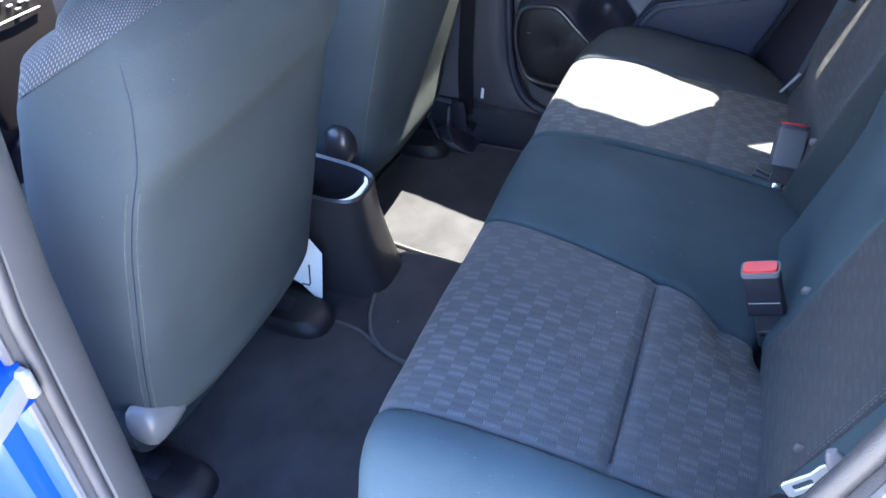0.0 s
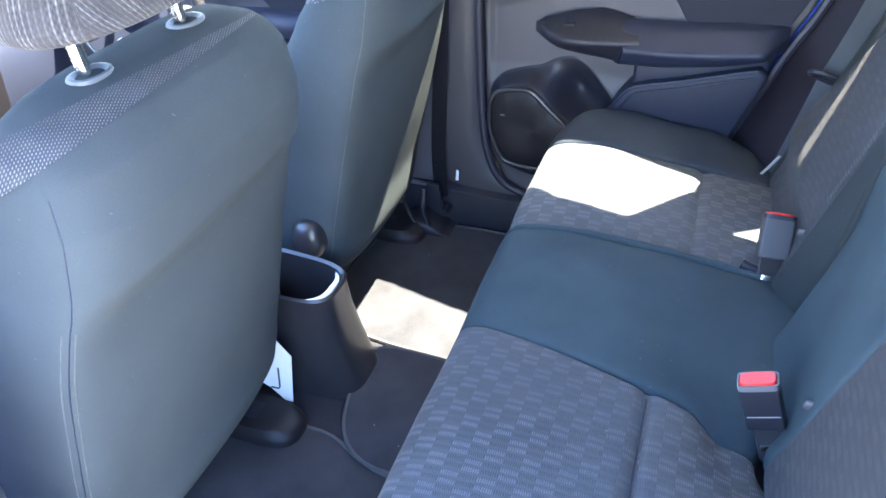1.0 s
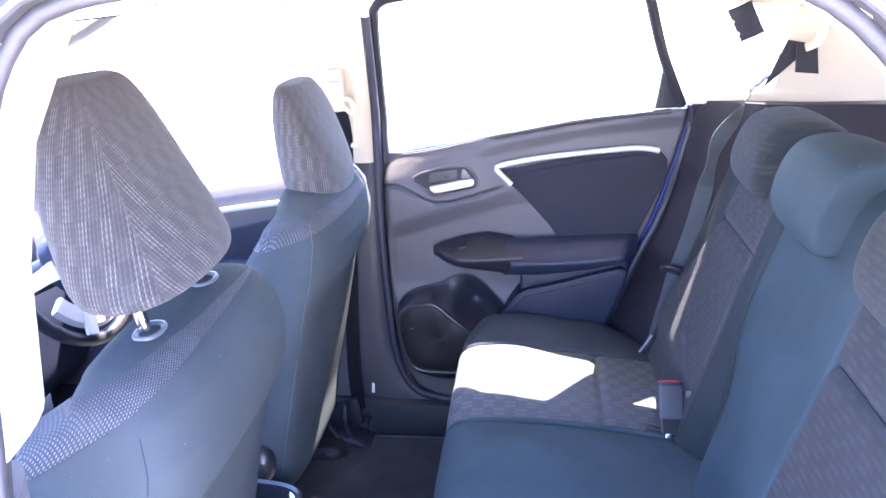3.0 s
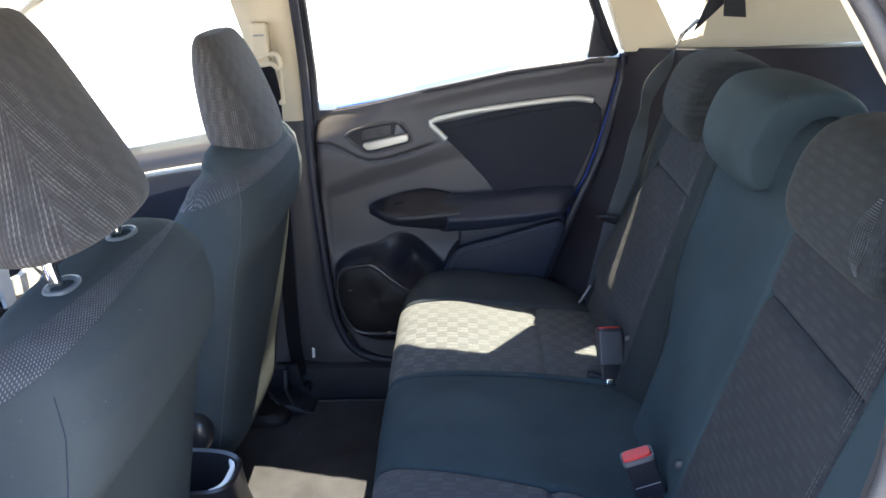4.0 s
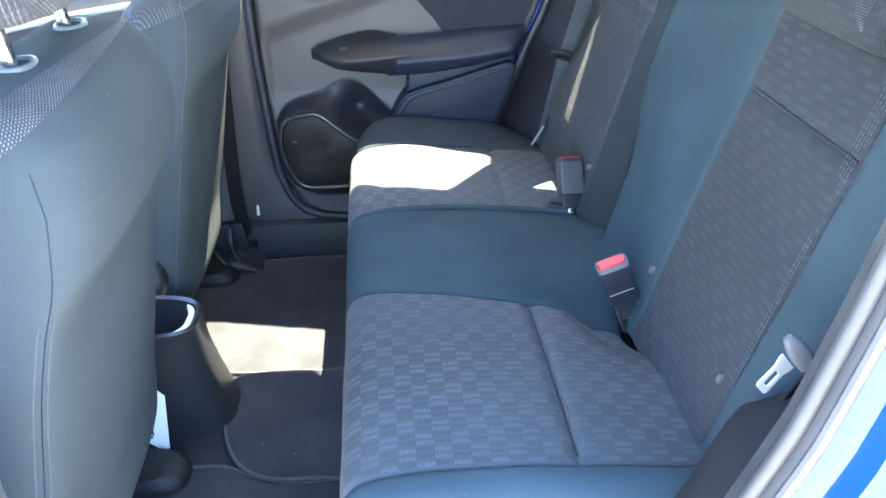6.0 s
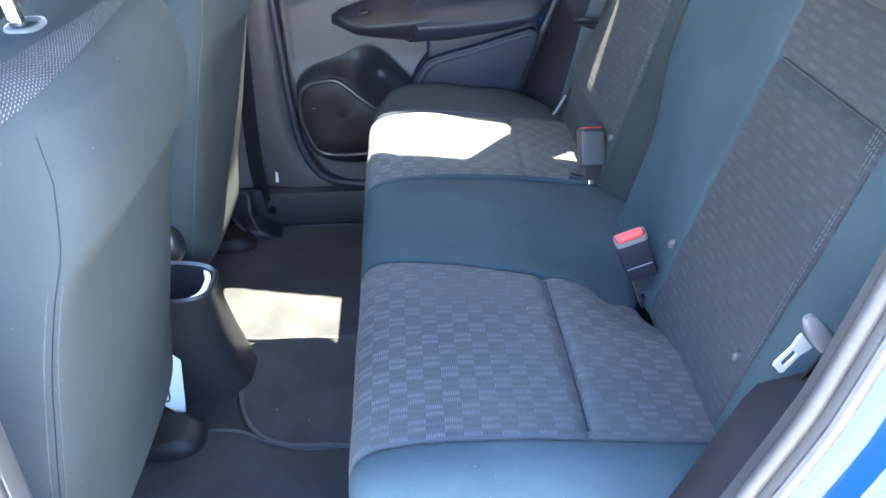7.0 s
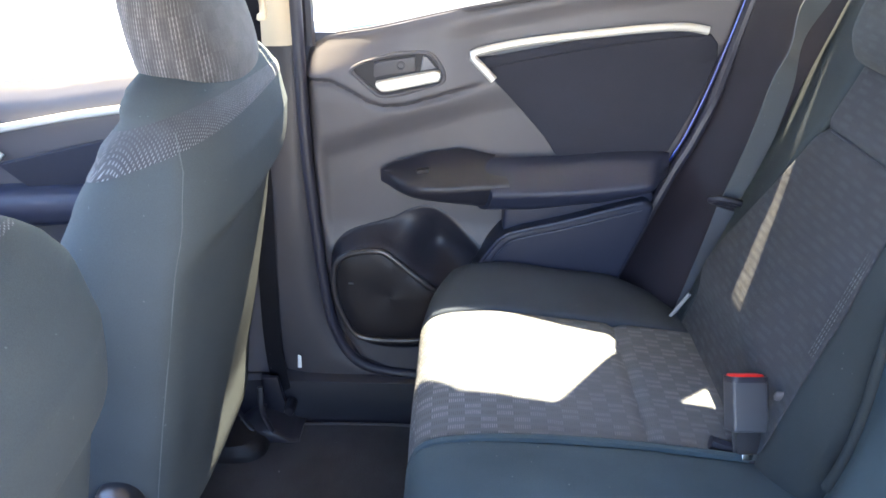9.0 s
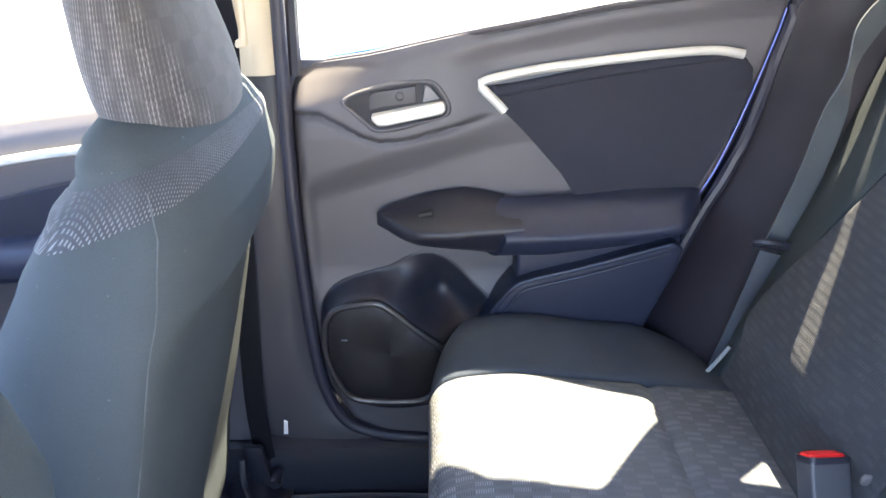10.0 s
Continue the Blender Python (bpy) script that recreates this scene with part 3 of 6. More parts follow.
solid("seal_doorway", tube(doorway_ring(0.007, 0.004), 0.0075, 10, True, 1.0, (0, 1, 0)), RUBBER, "grey ribbed rubber seal round the open doorway", "door seal", "structure")
solid("seal_doorway_lip", tube(doorway_ring(0.019, -0.012), 0.0055, 8, True, 1.0, (0, 1, 0)), SEAL_HIGHLIGHT, "thin lip of the grey door seal, paled as its highlight", "door seal", "structure")
steps = [(0.020, -0.008), (0.030, -0.016), (0.044, -0.020), (0.049, -0.040), (0.068, -0.048), (0.076, -0.068), (0.088, -0.080), (0.12, -0.085)]
solid("body_doorway", loft([doorway_ring(d, dy) for d, dy in steps], False), PAINT, "glossy blue painted door jamb of the open doorway", "door jamb", "structure", "", 50)


# the outer skin beside the doorway
def skin(x0, x1, z0, z1, y0=0.185):
    return sheet(lambda u, v: (x0 + (x1 - x0) * u, near_y(z0 + (z1 - z0) * v) + y0 - 0.29, z0 + (z1 - z0) * v), 6, 10, (0, 0.01, 0))


solid("wall_near_rear", skin(0.27, 1.02, 0.25, 1.46), PAINT, "glossy blue rear wing of the car", "body", "structure")
solid("wall_near_sill", skin(-1.4, 0.27, 0.17, 0.275), PAINT, "glossy blue rocker panel below the doorway", "body", "structure")
solid("wall_near_front", skin(-1.55, -0.60, 0.25, 0.98), PAINT, "glossy blue closed front door", "body", "structure")


# inner linings of the near side
def near_b(u, v):
    z = 0.36 + 0.74 * v
    x = lerp([(0.36, -0.515), (0.75, -0.512), (0.95, -0.508), (1.13, -0.516)], z)
    y = near_y(z) + 0.012 + 0.062 * ease(u, 0.0, 0.75)
    return (x - 0.012 - 0.08 * u ** 2.2, y, z)


solid("pillar_near_b_lower", sheet(near_b, 10, 24, (-0.02, -0.02, 0)), PILLAR_NEAR_LIT, "grey plastic lower lining of the near door pillar, lightened as if skylit", "pillar", "structure")


def near_b_top(u, v):
    z = 1.135 + 0.33 * v
    x = lerp([(1.10, -0.515), (1.25, -0.528), (1.35, -0.524), (1.45, -0.48)], z)
    y = near_y(z) + 0.014 + 0.098 * ease(u, 0.0, 0.75)
    return (x - 0.010 - 0.08 * u ** 2.2, y, z)


solid("pillar_near_b_upper", sheet(near_b_top, 10, 20, (-0.02, -0.02, 0)), BEIGE, "beige upper lining of the near door pillar", "pillar", "structure")


def near_c(u, v):
    z = 0.42 + 0.80 * v
    x = lerp([(0.40, -0.10), (0.62, 0.004), (0.80, 0.066), (0.95, 0.110), (1.08, 0.142), (1.22, 0.168)], z)
    return (x + 0.009 + 0.55 * u ** 1.5, near_y(z) + 0.02 + (0.10 + 0.032 * ease(z, 0.85, 0.79)) * ease(u, 0.0, 0.45 - 0.20 * ease(z, 0.85, 0.79)), z)


solid("wall_near_quarter", sheet(near_c, 16, 24, (0.03, -0.03, 0)), FELT, "black felt lining of the near wheel arch", "panel", "structure")


def near_c_top(u, v):
    z = 1.22 + 0.24 * v
    x = lerp([(1.20, 0.172), (1.335, 0.150), (1.415, 0.10), (1.46, 0.04)], z)
    return (x + 0.75 * u ** 1.3, near_y(z) + 0.02 + 0.05 * ease(u, 0.0, 0.45), z)


solid("wall_near_quarter_top", sheet(near_c_top, 14, 8, (0.03, -0.03, 0)), BEIGE, "beige upper quarter lining of the near side", "panel", "structure")
prof = [(0.30, 0.286), (0.30, 0.385), (0.33, 0.40), (0.36, 0.396), (0.375, 0.34), (0.38, 0.286)]
solid("sill_near", loft([[(x, y, z) for y, z in prof] for x in (-1.3, -0.8, -0.4, -0.1)]), BLACK_PLASTIC, "black plastic scuff plate on the near sill", "sill trim", "structure")


# ---- front seats ----
def front_seat(cy, outer, drop, shift, head_at):
    seat = thing("front_seat", "front car seat in blue-grey cloth, its back towards the rear bench", "car seat", (-0.66, cy, 0.29), "front seats")
    square, upper_square = (3.0, 3.6) if outer else (3.3, 2.8)
    rear = [(0.40, -0.665), (0.44, -0.628), (0.47, -0.598), (0.51, -0.570), (0.55, -0.556), (0.60, -0.545), (0.70, -0.523), (0.80, -0.505), (0.90, -0.486), (0.95, -0.476), (1.02, -0.471), (1.07, -0.480), (1.095, -0.497), (1.110, -0.520), (1.116, -0.540)]
    half = [(0.40, 0.170), (0.44, 0.200), (0.50, 0.221), (0.60, 0.226), (0.70, 0.225), (0.85, 0.222), (0.95, 0.211), (1.02, 0.204), (1.06, 0.198), (1.085, 0.188), (1.100, 0.171), (1.110, 0.147), (1.116, 0.11)]
    deep = [(0.40, 0.05), (0.45, 0.085), (0.70, 0.092), (0.90, 0.078), (1.00, 0.068), (1.06, 0.061), (1.08, 0.057), (1.09, 0.053), (1.10, 0.045), (1.110, 0.033), (1.116, 0.019)]
    zs = [0.40, 0.415, 0.43, 0.45] + [0.47 + 0.02 * i for i in range(22)] + [0.905, 0.915, 0.925] + [0.932 + 0.0025 * i for i in range(12)] + [0.965, 0.975, 0.985, 0.993] + [1.0 + 0.004 * i for i in range(27)] + [1.107, 1.110, 1.1125, 1.1145, 1.116]
    wing = [(0.80, 0.088), (0.97, 0.092), (1.03, 0.072), (1.07, 0.022), (1.09, 0.0)] if outer else [(0.80, 0.085), (0.97, 0.060), (1.04, 0.030), (1.08, 0.0)]
    rings = []
    for z in zs:
        r, h, d = lerp(rear, z), lerp(half, z), lerp(deep, z)
        h -= 0.0 if outer else 0.005 * ease(z, 0.82, 0.70) + 0.012 * ease(z, 0.70, 0.54)
        ring = []
        for a, b in oval(d, h, square + (upper_square - square) * ease(z, 0.80, 1.0), 150):
            x = r - d + a
            if a > 0:
                side = max(0.0, 1 - abs(b / h) ** 5)
                fold = 0.950 + 0.004 * math.sin(9 * b + 1)
                x -= 0.026 * side * ease(z, fold + 0.012, fold - 0.050) * ease(z, 0.46, 0.60) - 0.008 * side * ease(z, 0.93, 1.0)
            else:
                # side wings reach forward
                x -= lerp(wing, z) * min(1.0, abs(b) / 0.14) * ease(z, 1.112, 1.03) * (-a / d) ** 0.5
            ring.append((x, cy + b, z))
        rings.append(ring)

    def cut(bm, co, no, keep_below):
        bmesh.ops.bisect_plane(bm, geom=bm.verts[:] + bm.edges[:] + bm.faces[:], plane_co=co, plane_no=no, clear_outer=keep_below, clear_inner=not keep_below)

    if outer:
        low_co, low_no = Vector((-0.50, cy, 1.100)), Vector((-0.62, -0.05, 1.0)).normalized()
        top_co, top_no = Vector((-0.585, cy, 1.079)), Vector((-0.45, 0.045, 1.0)).normalized()
    else:
        low_co, low_no = Vector((-0.49, cy, 1.058)), Vector((-0.38, 0.0, 1.0)).normalized()
        top_co, top_no = Vector((-0.50, cy, 1.080)), Vector((-0.30, 0.06, 1.0)).normalized()
    def shell(keep):
        """The backrest's skin, of which only the columns that pass stay."""
        skin = loft(rings)
        bmesh.ops.recalc_face_normals(skin, faces=skin.faces)
        if keep:
            gone = [f for i, f in enumerate(list(skin.faces)) if not keep(abs(i % 150 - 75))]
            bmesh.ops.delete(skin, geom=gone, context="FACES")
        return skin

    bm, front, upper = shell(lambda k: k > 11), shell(lambda k: k <= 11), shell(None)
    cut(bm, low_co, low_no, True)
    cut(front, low_co, low_no, True)
    cut(upper, low_co, low_no, False)
    part("backrest", bm, BACKING, seat)
    part("backrest_front", front, CHECK_SHADED, seat, "checked cloth front of the backrest, darkened as in shade")
    part("backrest_top", upper, BACKING, seat, "plain blue-grey cloth top of the backrest")
    # flecked band, a little proud of the plain cover
    rings2 = [[Vector(p) + (Vector(p) - Vector((lerp(rear, p[2]) - lerp(deep, p[2]), cy, p[2] - 0.02))).normalized() * 0.0015 for p in ring] for ring in rings]
    bm = loft(rings2)
    bmesh.ops.recalc_face_normals(bm, faces=bm.faces)
    cut(bm, low_co, low_no, False)
    cut(bm, top_co, top_no, True)
    cut(bm, Vector((-0.50, cy + (0.150 if outer else 0.195), 1.095)), Vector((0.6, 1.0, 0.0)).normalized(), True)
    cut(bm, Vector((-0.655, cy, 1.0)), Vector((1.0, 0.0, 0.0)), False)
    part("top_band", bm, CHECK_TOP if outer else CHECK_TOP_FAR, seat, "band of light-flecked checked cloth along the top edge")
    # pleated, stitched seam low on the back's outer edge
    for off, r, mat in ((0.0, 0.0007, SOFT_BLACK), (-0.0070, 0.0008, PLEAT), (0.0070, 0.0008, PLEAT)) if outer else ((0.0, 0.0007, PLEAT),):
        pts = []
        for z in [0.52 + 0.02 * i for i in range(28 if off == 0 else 21)]:
            h, d = lerp(half, z), lerp(deep, z)
            b = -h * 0.972 + off * 0.5
            p = square + (upper_square - square) * ease(z, 0.80, 1.0)
            a = d * (1 - abs(b / h) ** p) ** (1 / p)
            side = 1 - abs(b / h) ** 5
            pts.append((lerp(rear, z) - d + a - 0.025 * side * ease(z, 0.962, 0.900) * ease(z, 0.46, 0.60) + 0.0005, cy + b, z))
        part("seam", tube(pts, r, 6, False, 1.0, (0, 1, 0)), mat, seat)
    # head restraint on two steel posts
    hx, hy, hz, lean = head_at
    tall = 0.224
    rings = []
    for i in range(33):
        u = 0.5 - 0.5 * math.cos(math.pi * i / 32)
        p = (5.5 if u < 0.5 else 4.0) if outer else (2.5 if u < 0.5 else 2.6)
        e = max(0.0, 1 - abs(2 * u - 1) ** p) ** (1 / p)
        w = (0.147 - 0.045 * u) * (0.60 + 0.40 * e) if outer else (0.145 - 0.034 * u) * (0.56 + 0.44 * e)
        d = (0.069 - 0.031 * u) * (0.40 + 0.60 * e)
        rings.append([(hx + lean * u * tall + a, hy + b, hz + u * tall) for a, b in oval(d, w, 2.35, 64)])
    head = new("headrest", mesh_of("headrest", loft(rings), HEAD if outer else HEAD_FAR))
    head.parent = seat
    head.location = Vector((hx, hy, hz)) - seat.location
    head.data.transform(Matrix.Translation((-hx, -hy, -hz)))
    tagged(head, "grey head restraint with dotted stripes")
    for side in (-0.0735, 0.0735):
        rod = spline([(-0.548, cy + side, 1.09), (-0.552, cy + side, 1.13), (-0.560, cy + side, 1.19)], 8)
        post = part("post", tube(rod, 0.0072, 12), CHROME, head, "chromed steel post")
        post.location = (shift, 0, -0.01 - drop)
        ringp = [(-0.546 + a, cy + side + b, 0) for a, b in oval(0.016, 0.025, 2.3, 20)]
        rings = [[(-0.546 + (px + 0.546) * s, cy + side + (py - cy - side) * s, z0) for px, py, _ in ringp] for s, z0 in ((1.0, 1.085), (1.0, 1.1155), (0.95, 1.1185), (0.80, 1.1192), (0.62, 1.1160), (0.40, 1.1150))]
        part("collar", loft(rings), COLLAR, seat, "oval plastic collar round the headrest post")
    # cushion, rails and covers
    rings = []
    for x in [-1.16, -1.15, -1.12, -1.05, -0.95, -0.85, -0.75, -0.68, -0.65]:
        h = 0.235 * (0.75 + 0.25 * ease(x, -1.17, -1.08))
        zc = 0.46 + 0.05 * ease(x, -0.7, -1.1)
        rings.append([(x, cy + a, zc + b) for a, b in oval(h, 0.07 * (0.6 + 0.4 * ease(x, -1.17, -1.08)), 3.2, 36)])
    part("seat_cushion", loft(rings), TEAL_SHADED, seat, "cloth cushion, darkened as in shade")
    for side in (-0.20, 0.20):
        part("rail", box((-1.10, cy + side - 0.02, 0.289), (-0.66, cy + side + 0.02, 0.335), 0.004), BLACK_PLASTIC, seat, "black steel seat rail")
        pts = spline([(-0.70, 0.050), (-0.62, 0.048), (-0.585, 0.030), (-0.578, 0.0), (-0.585, -0.030), (-0.62, -0.048), (-0.70, -0.050)], 22)
        rings = [[(-0.70 + (p.x + 0.70) * s, cy + side + p.y * s, z) for p in pts] for s, z in ((1.0, 0.289), (1.0, 0.310), (0.94, 0.322), (0.80, 0.333))]
        part("rail_cover", loft(rings), GRILLE, seat, "rounded black plastic cover at the rail's end")
    # recliner cover low on one side
    side, rx, rz, big = (outer, -0.625, 0.503, 1.0) if outer else (-1, -0.650, 0.562, 1.1)
    rings = [[(rx + a * s * big, cy + side * (0.20 + d), rz + b * s * big) for a, b in oval(0.029, 0.037, 2.4, 28)] for s, d in ((0.9, -0.03), (1.0, -0.005), (1.0, 0.020), (0.93, 0.031), (0.75, 0.038), (0.4, 0.042), (0.05, 0.043))]
    part("recliner_cover", loft(rings), SATIN_GREY if outer else GLOSS_BLACK, seat, "rounded plastic recliner cover")
    bm = sheet(lambda u, v: (-1.05 + 0.34 * u, cy - 0.19 + 0.38 * v, 0.415 + 0.01 * math.sin(9 * v)), 6, 10, (0, 0, -0.012))
    part("seat_pan", bm, BLACK_PLASTIC, seat, "black underside of the seat")
    for side in (-0.20, 0.20):
        part("leg", box((-0.98, cy + side - 0.015, 0.33), (-0.70, cy + side + 0.015, 0.45), 0.004), BLACK_PLASTIC, seat)
    for child in seat.children:
        if child.name.split(".")[0] in ("backrest", "backrest_front", "backrest_top", "top_band", "collar"):
            child.location.z -= drop
        if not child.name.startswith("headrest"):
            child.location.x += shift
    return seat


seat_near = front_seat(0.675, -1, 0.0, 0.0, (-0.557, 0.676, 1.156, -0.335))
seat_far = front_seat(1.333, 0, 0.010, -0.0075, (-0.541, 1.333, 1.063, -0.209))


# ---- rear bench ----
CUSHION = [(-0.215, 0.40), (-0.250, 0.44), (-0.272, 0.50), (-0.284, 0.56), (-0.287, 0.610), (-0.276, 0.645), (-0.248, 0.662), (-0.205, 0.668), (-0.15, 0.670), (-0.08, 0.668), (0.0, 0.662), (0.08, 0.653), (0.15, 0.644), (0.20, 0.635), (0.215, 0.58), (0.20, 0.46), (0.0, 0.40)]
BACK = [(0.145, 0.62), (0.158, 0.68), (0.171, 0.735), (0.205, 0.86), (0.245, 1.01), (0.275, 1.12), (0.293, 1.18), (0.318, 1.208), (0.355, 1.212), (0.392, 1.19), (0.405, 1.14), (0.375, 0.95), (0.33, 0.72), (0.29, 0.60), (0.20, 0.585)]


def m3(m, y):
    return Vector((m.x, y, m.y))


def upholstery(profile, n, ys, tuck, bend=None, round0=0.010, round1=0.010):
    """A padded panel: the side profile drawn along ys, tucked in at both ends like a sewn seam."""
    ring0 = spline([(a, b, 0) for a, b in profile], n, True)
    m = sum(ring0, Vector()) / n
    rings = []
    for y in ys:
        e = min((y - ys[0]) / round0 if round0 else 9, (ys[-1] - y) / round1 if round1 else 9)
        s = tuck * (1 - math.sqrt(max(0.0, 1 - (1 - min(1, e)) ** 2)))
        ring = []
        for p in ring0:
            d = (m - p).normalized() * s
            q = Vector((p.x + d.x, y, p.y + d.y))
            q = bend(q) if bend else q
            ring.append(q + (q - m3(m, y)).normalized() * (0.0018 * noise.noise(q * 13) + 0.0040 * noise.noise(q * 4.7)))
        rings.append(ring)
    return loft(rings)


def steps_between(a, b, n):
    """Places from a to b, closer together near both ends."""
    return [a + (b - a) * (0.5 - 0.5 * math.cos(math.pi * i / n)) for i in range(n + 1)]


def groove(v, at, w=0.006):
    return math.exp(-((v - at) / w) ** 2)


def bend_near_end(q):
    """The bolster rolls down and inwards towards the door."""
    t = max(0.0, (0.50 - q.y) / 0.14)
    up = 0.010 * math.sin(min(1, t * 1.3) * math.pi) if q.z > 0.62 else 0
    fall = 0.13 * t ** 2.4 * ease(q.z, 0.42, 0.66)
    return Vector((q.x + 0.05 * t ** 2.2 * ease(q.x, 0.0, -0.26), q.y, q.z - fall + up))


def bend_far_end(q):
    """A fuller bolster, domed along the seat, that drops at the door."""
    t = max(0.0, (q.y - 1.43) / 0.19)
    if q.z > 0.55:
        w = ease(q.z, 0.55, 0.66)
        q = Vector((q.x, q.y, q.z + w * (0.010 * ease(q.x, -0.02, -0.20) + 0.012 * math.sin(min(1, t * 1.25) * math.pi / 2) - 0.085 * ease(t, 0.80, 1.05) ** 1.3 - t * 0.07 * ease(q.x, 0.02, 0.22))))
    return Vector((q.x + 0.05 * t ** 2 * ease(q.x, 0.0, -0.26), q.y, q.z))


SEAM_X = -0.006


def slant(x):
    """The seam between the outer and the middle cushion runs slightly askew."""
    return -0.19 * (max(-0.27, min(0.16, x)) + 0.10)


def bend_near_panel(q):
    z = q.z
    if z > 0.60:
        z -= 0.007 * groove(q.x, SEAM_X, 0.009)
        z += 0.005 * math.sin(max(0, min(1, (q.y - 0.50) / 0.34)) * math.pi)
    w = max(0.0, min(1.0, (q.y - 0.50) / 0.35))
    drawn = ease(q.y, 0.66, 0.85) * ease(q.x, 0.02, 0.20)
    return Vector((q.x - 0.075 * drawn, q.y + slant(q.x) * w, z - 0.020 * drawn * ease(z, 0.60, 0.65)))


def bend_middle(q):
    z = q.z
    if z > 0.60:
        z += 0.010 * math.sin(max(0, min(1, (q.y - 0.85) / 0.30)) * math.pi) ** 0.7
        z -= 0.004 * groove(q.y, 1.128, 0.004)
    w = max(0.0, min(1.0, (1.146 - q.y) / 0.296))
    drawn = ease(q.y, 0.96, 0.85) * ease(q.x, 0.02, 0.20)
    return Vector((q.x - 0.075 * drawn, q.y + slant(q.x) * w, z - 0.020 * drawn * ease(z, 0.60, 0.65)))


def bend_far_panel(q):
    z = q.z
    if z > 0.60:
        z -= 0.006 * groove(q.x, 0.022, 0.009)
        z -= 0.006 * ease(q.y, 1.20, 1.15)
        z += 0.010 * ease(q.x, -0.02, -0.20) * ease(q.y, 1.16, 1.25)
    return Vector((q.x, q.y, z))


bench = thing("rear_bench", "wide section of the rear car seat, checked and teal cloth", "car seat", (0.0, 0.75, 0.29), "rear seat sections")
bench_far = thing("rear_bench", "narrow section of the rear car seat, partly sunlit", "car seat", (0.0, 1.38, 0.29), "rear seat sections")
part("cushion_bolster", upholstery(CUSHION, 72, steps_between(0.362, 0.500, 18), 0.012, bend_near_end, 0.03, 0.008), TEAL_LIT, bench, "smooth teal cloth edge of the cushion, paled as if skylit")
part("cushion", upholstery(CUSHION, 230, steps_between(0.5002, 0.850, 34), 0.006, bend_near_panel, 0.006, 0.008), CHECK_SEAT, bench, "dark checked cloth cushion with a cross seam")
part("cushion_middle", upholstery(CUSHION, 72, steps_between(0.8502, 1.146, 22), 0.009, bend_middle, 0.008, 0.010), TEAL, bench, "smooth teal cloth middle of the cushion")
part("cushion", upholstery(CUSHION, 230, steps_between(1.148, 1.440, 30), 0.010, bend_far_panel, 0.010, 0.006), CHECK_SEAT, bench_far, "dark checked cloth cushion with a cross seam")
part("cushion_bolster", upholstery(CUSHION, 72, steps_between(1.4402, 1.622, 22), 0.014, bend_far_end, 0.008, 0.035), TEAL_DIMMED, bench_far, "smooth teal cloth edge of the cushion, dimmed as in shade")


# welt along the middle cushion's edge
welt = [(x, 1.141, z + 0.0035) for x, z in ((-0.285, 0.585), (-0.280, 0.625), (-0.262, 0.654), (-0.205, 0.6665), (-0.12, 0.6690), (-0.03, 0.6645), (0.06, 0.6555), (0.14, 0.6455))]
part("piping", tube(spline(welt, 40), 0.0062, 8, False, 1.0, (0, 1, 0)), TEAL, bench, "rolled teal welt")


def back_bend(q, seams=()):
    x = q.x
    for at, lo, hi in seams:
        if lo < q.y < hi and q.x < 0.30:
            x += 0.009 * groove(q.z, at, 0.008)
    return Vector((x, q.y, q.z))


def back_near_end(q):
    t = max(0.0, (0.527 - q.y) / 0.15)
    return Vector((q.x + 0.085 * t ** 2.0 * (1 if q.x < 0.32 else 0.2), q.y, q.z - 0.03 * t ** 3 * ease(q.z, 1.0, 1.2)))


def back_far_end(q):
    t = max(0.0, (q.y - 1.40) / 0.17)
    return Vector((q.x + 0.050 * t ** 2.0 * (1 if q.x < 0.32 else 0.2) - 0.004 * math.sin(min(1, t) * math.pi), q.y, q.z - 0.03 * t ** 3 * ease(q.z, 1.0, 1.2)))


part("backrest_bolster", upholstery(BACK, 64, steps_between(0.385, 0.527, 16), 0.012, back_near_end, 0.03, 0.006), TEAL, bench, "smooth teal cloth edge of the backrest")
part("backrest", upholstery(BACK, 200, steps_between(0.5272, 0.778, 22), 0.008, lambda q: back_bend(q, [(1.013, 0.5, 0.79)]), 0.006, 0.008), CHECK_SHADED, bench, "checked cloth backrest with a cross seam, darkened as in shade")
def back_middle(q):
    """The far edge draws in and rolls back towards the crease."""
    t = ease(q.y, 0.96, 1.085)
    low = ease(q.z, 0.98, 0.72)
    return Vector((q.x + 0.022 * t ** 3 * low * (q.x < 0.30), q.y - 0.045 * t * low, q.z))


part("backrest_middle", upholstery(BACK, 64, steps_between(0.7782, 1.085, 26), 0.010, back_middle, 0.008, 0.012), TEAL, bench, "smooth teal cloth middle of the backrest")
FAR_SEAM = [(0.70, 1.478), (0.82, 1.450), (0.936, 1.402), (1.02, 1.366), (1.10, 1.350), (1.22, 1.345)]


def back_far_panel(q):
    """The checked panel narrows upwards along a curving seam."""
    q = back_bend(q, [(1.010, 1.0, 1.5)])
    y = 1.14 + (q.y - 1.14) * (lerp(FAR_SEAM, q.z) - 1.14) / 0.26
    # fuller low down, so that it leans back more above
    full = ease(q.z, 0.69, 0.765) * max(0.0, min(1.0, (0.96 - q.z) / 0.18)) * ease(y, 1.17, 1.29) * (q.x < 0.27)
    return Vector((q.x - 0.020 * full, y, q.z))


def back_far_bolster(q):
    q, end = back_far_end(q), lerp(FAR_SEAM, q.z)
    return Vector((q.x, end + (q.y - 1.40) / 0.155 * (1.555 - end), q.z))


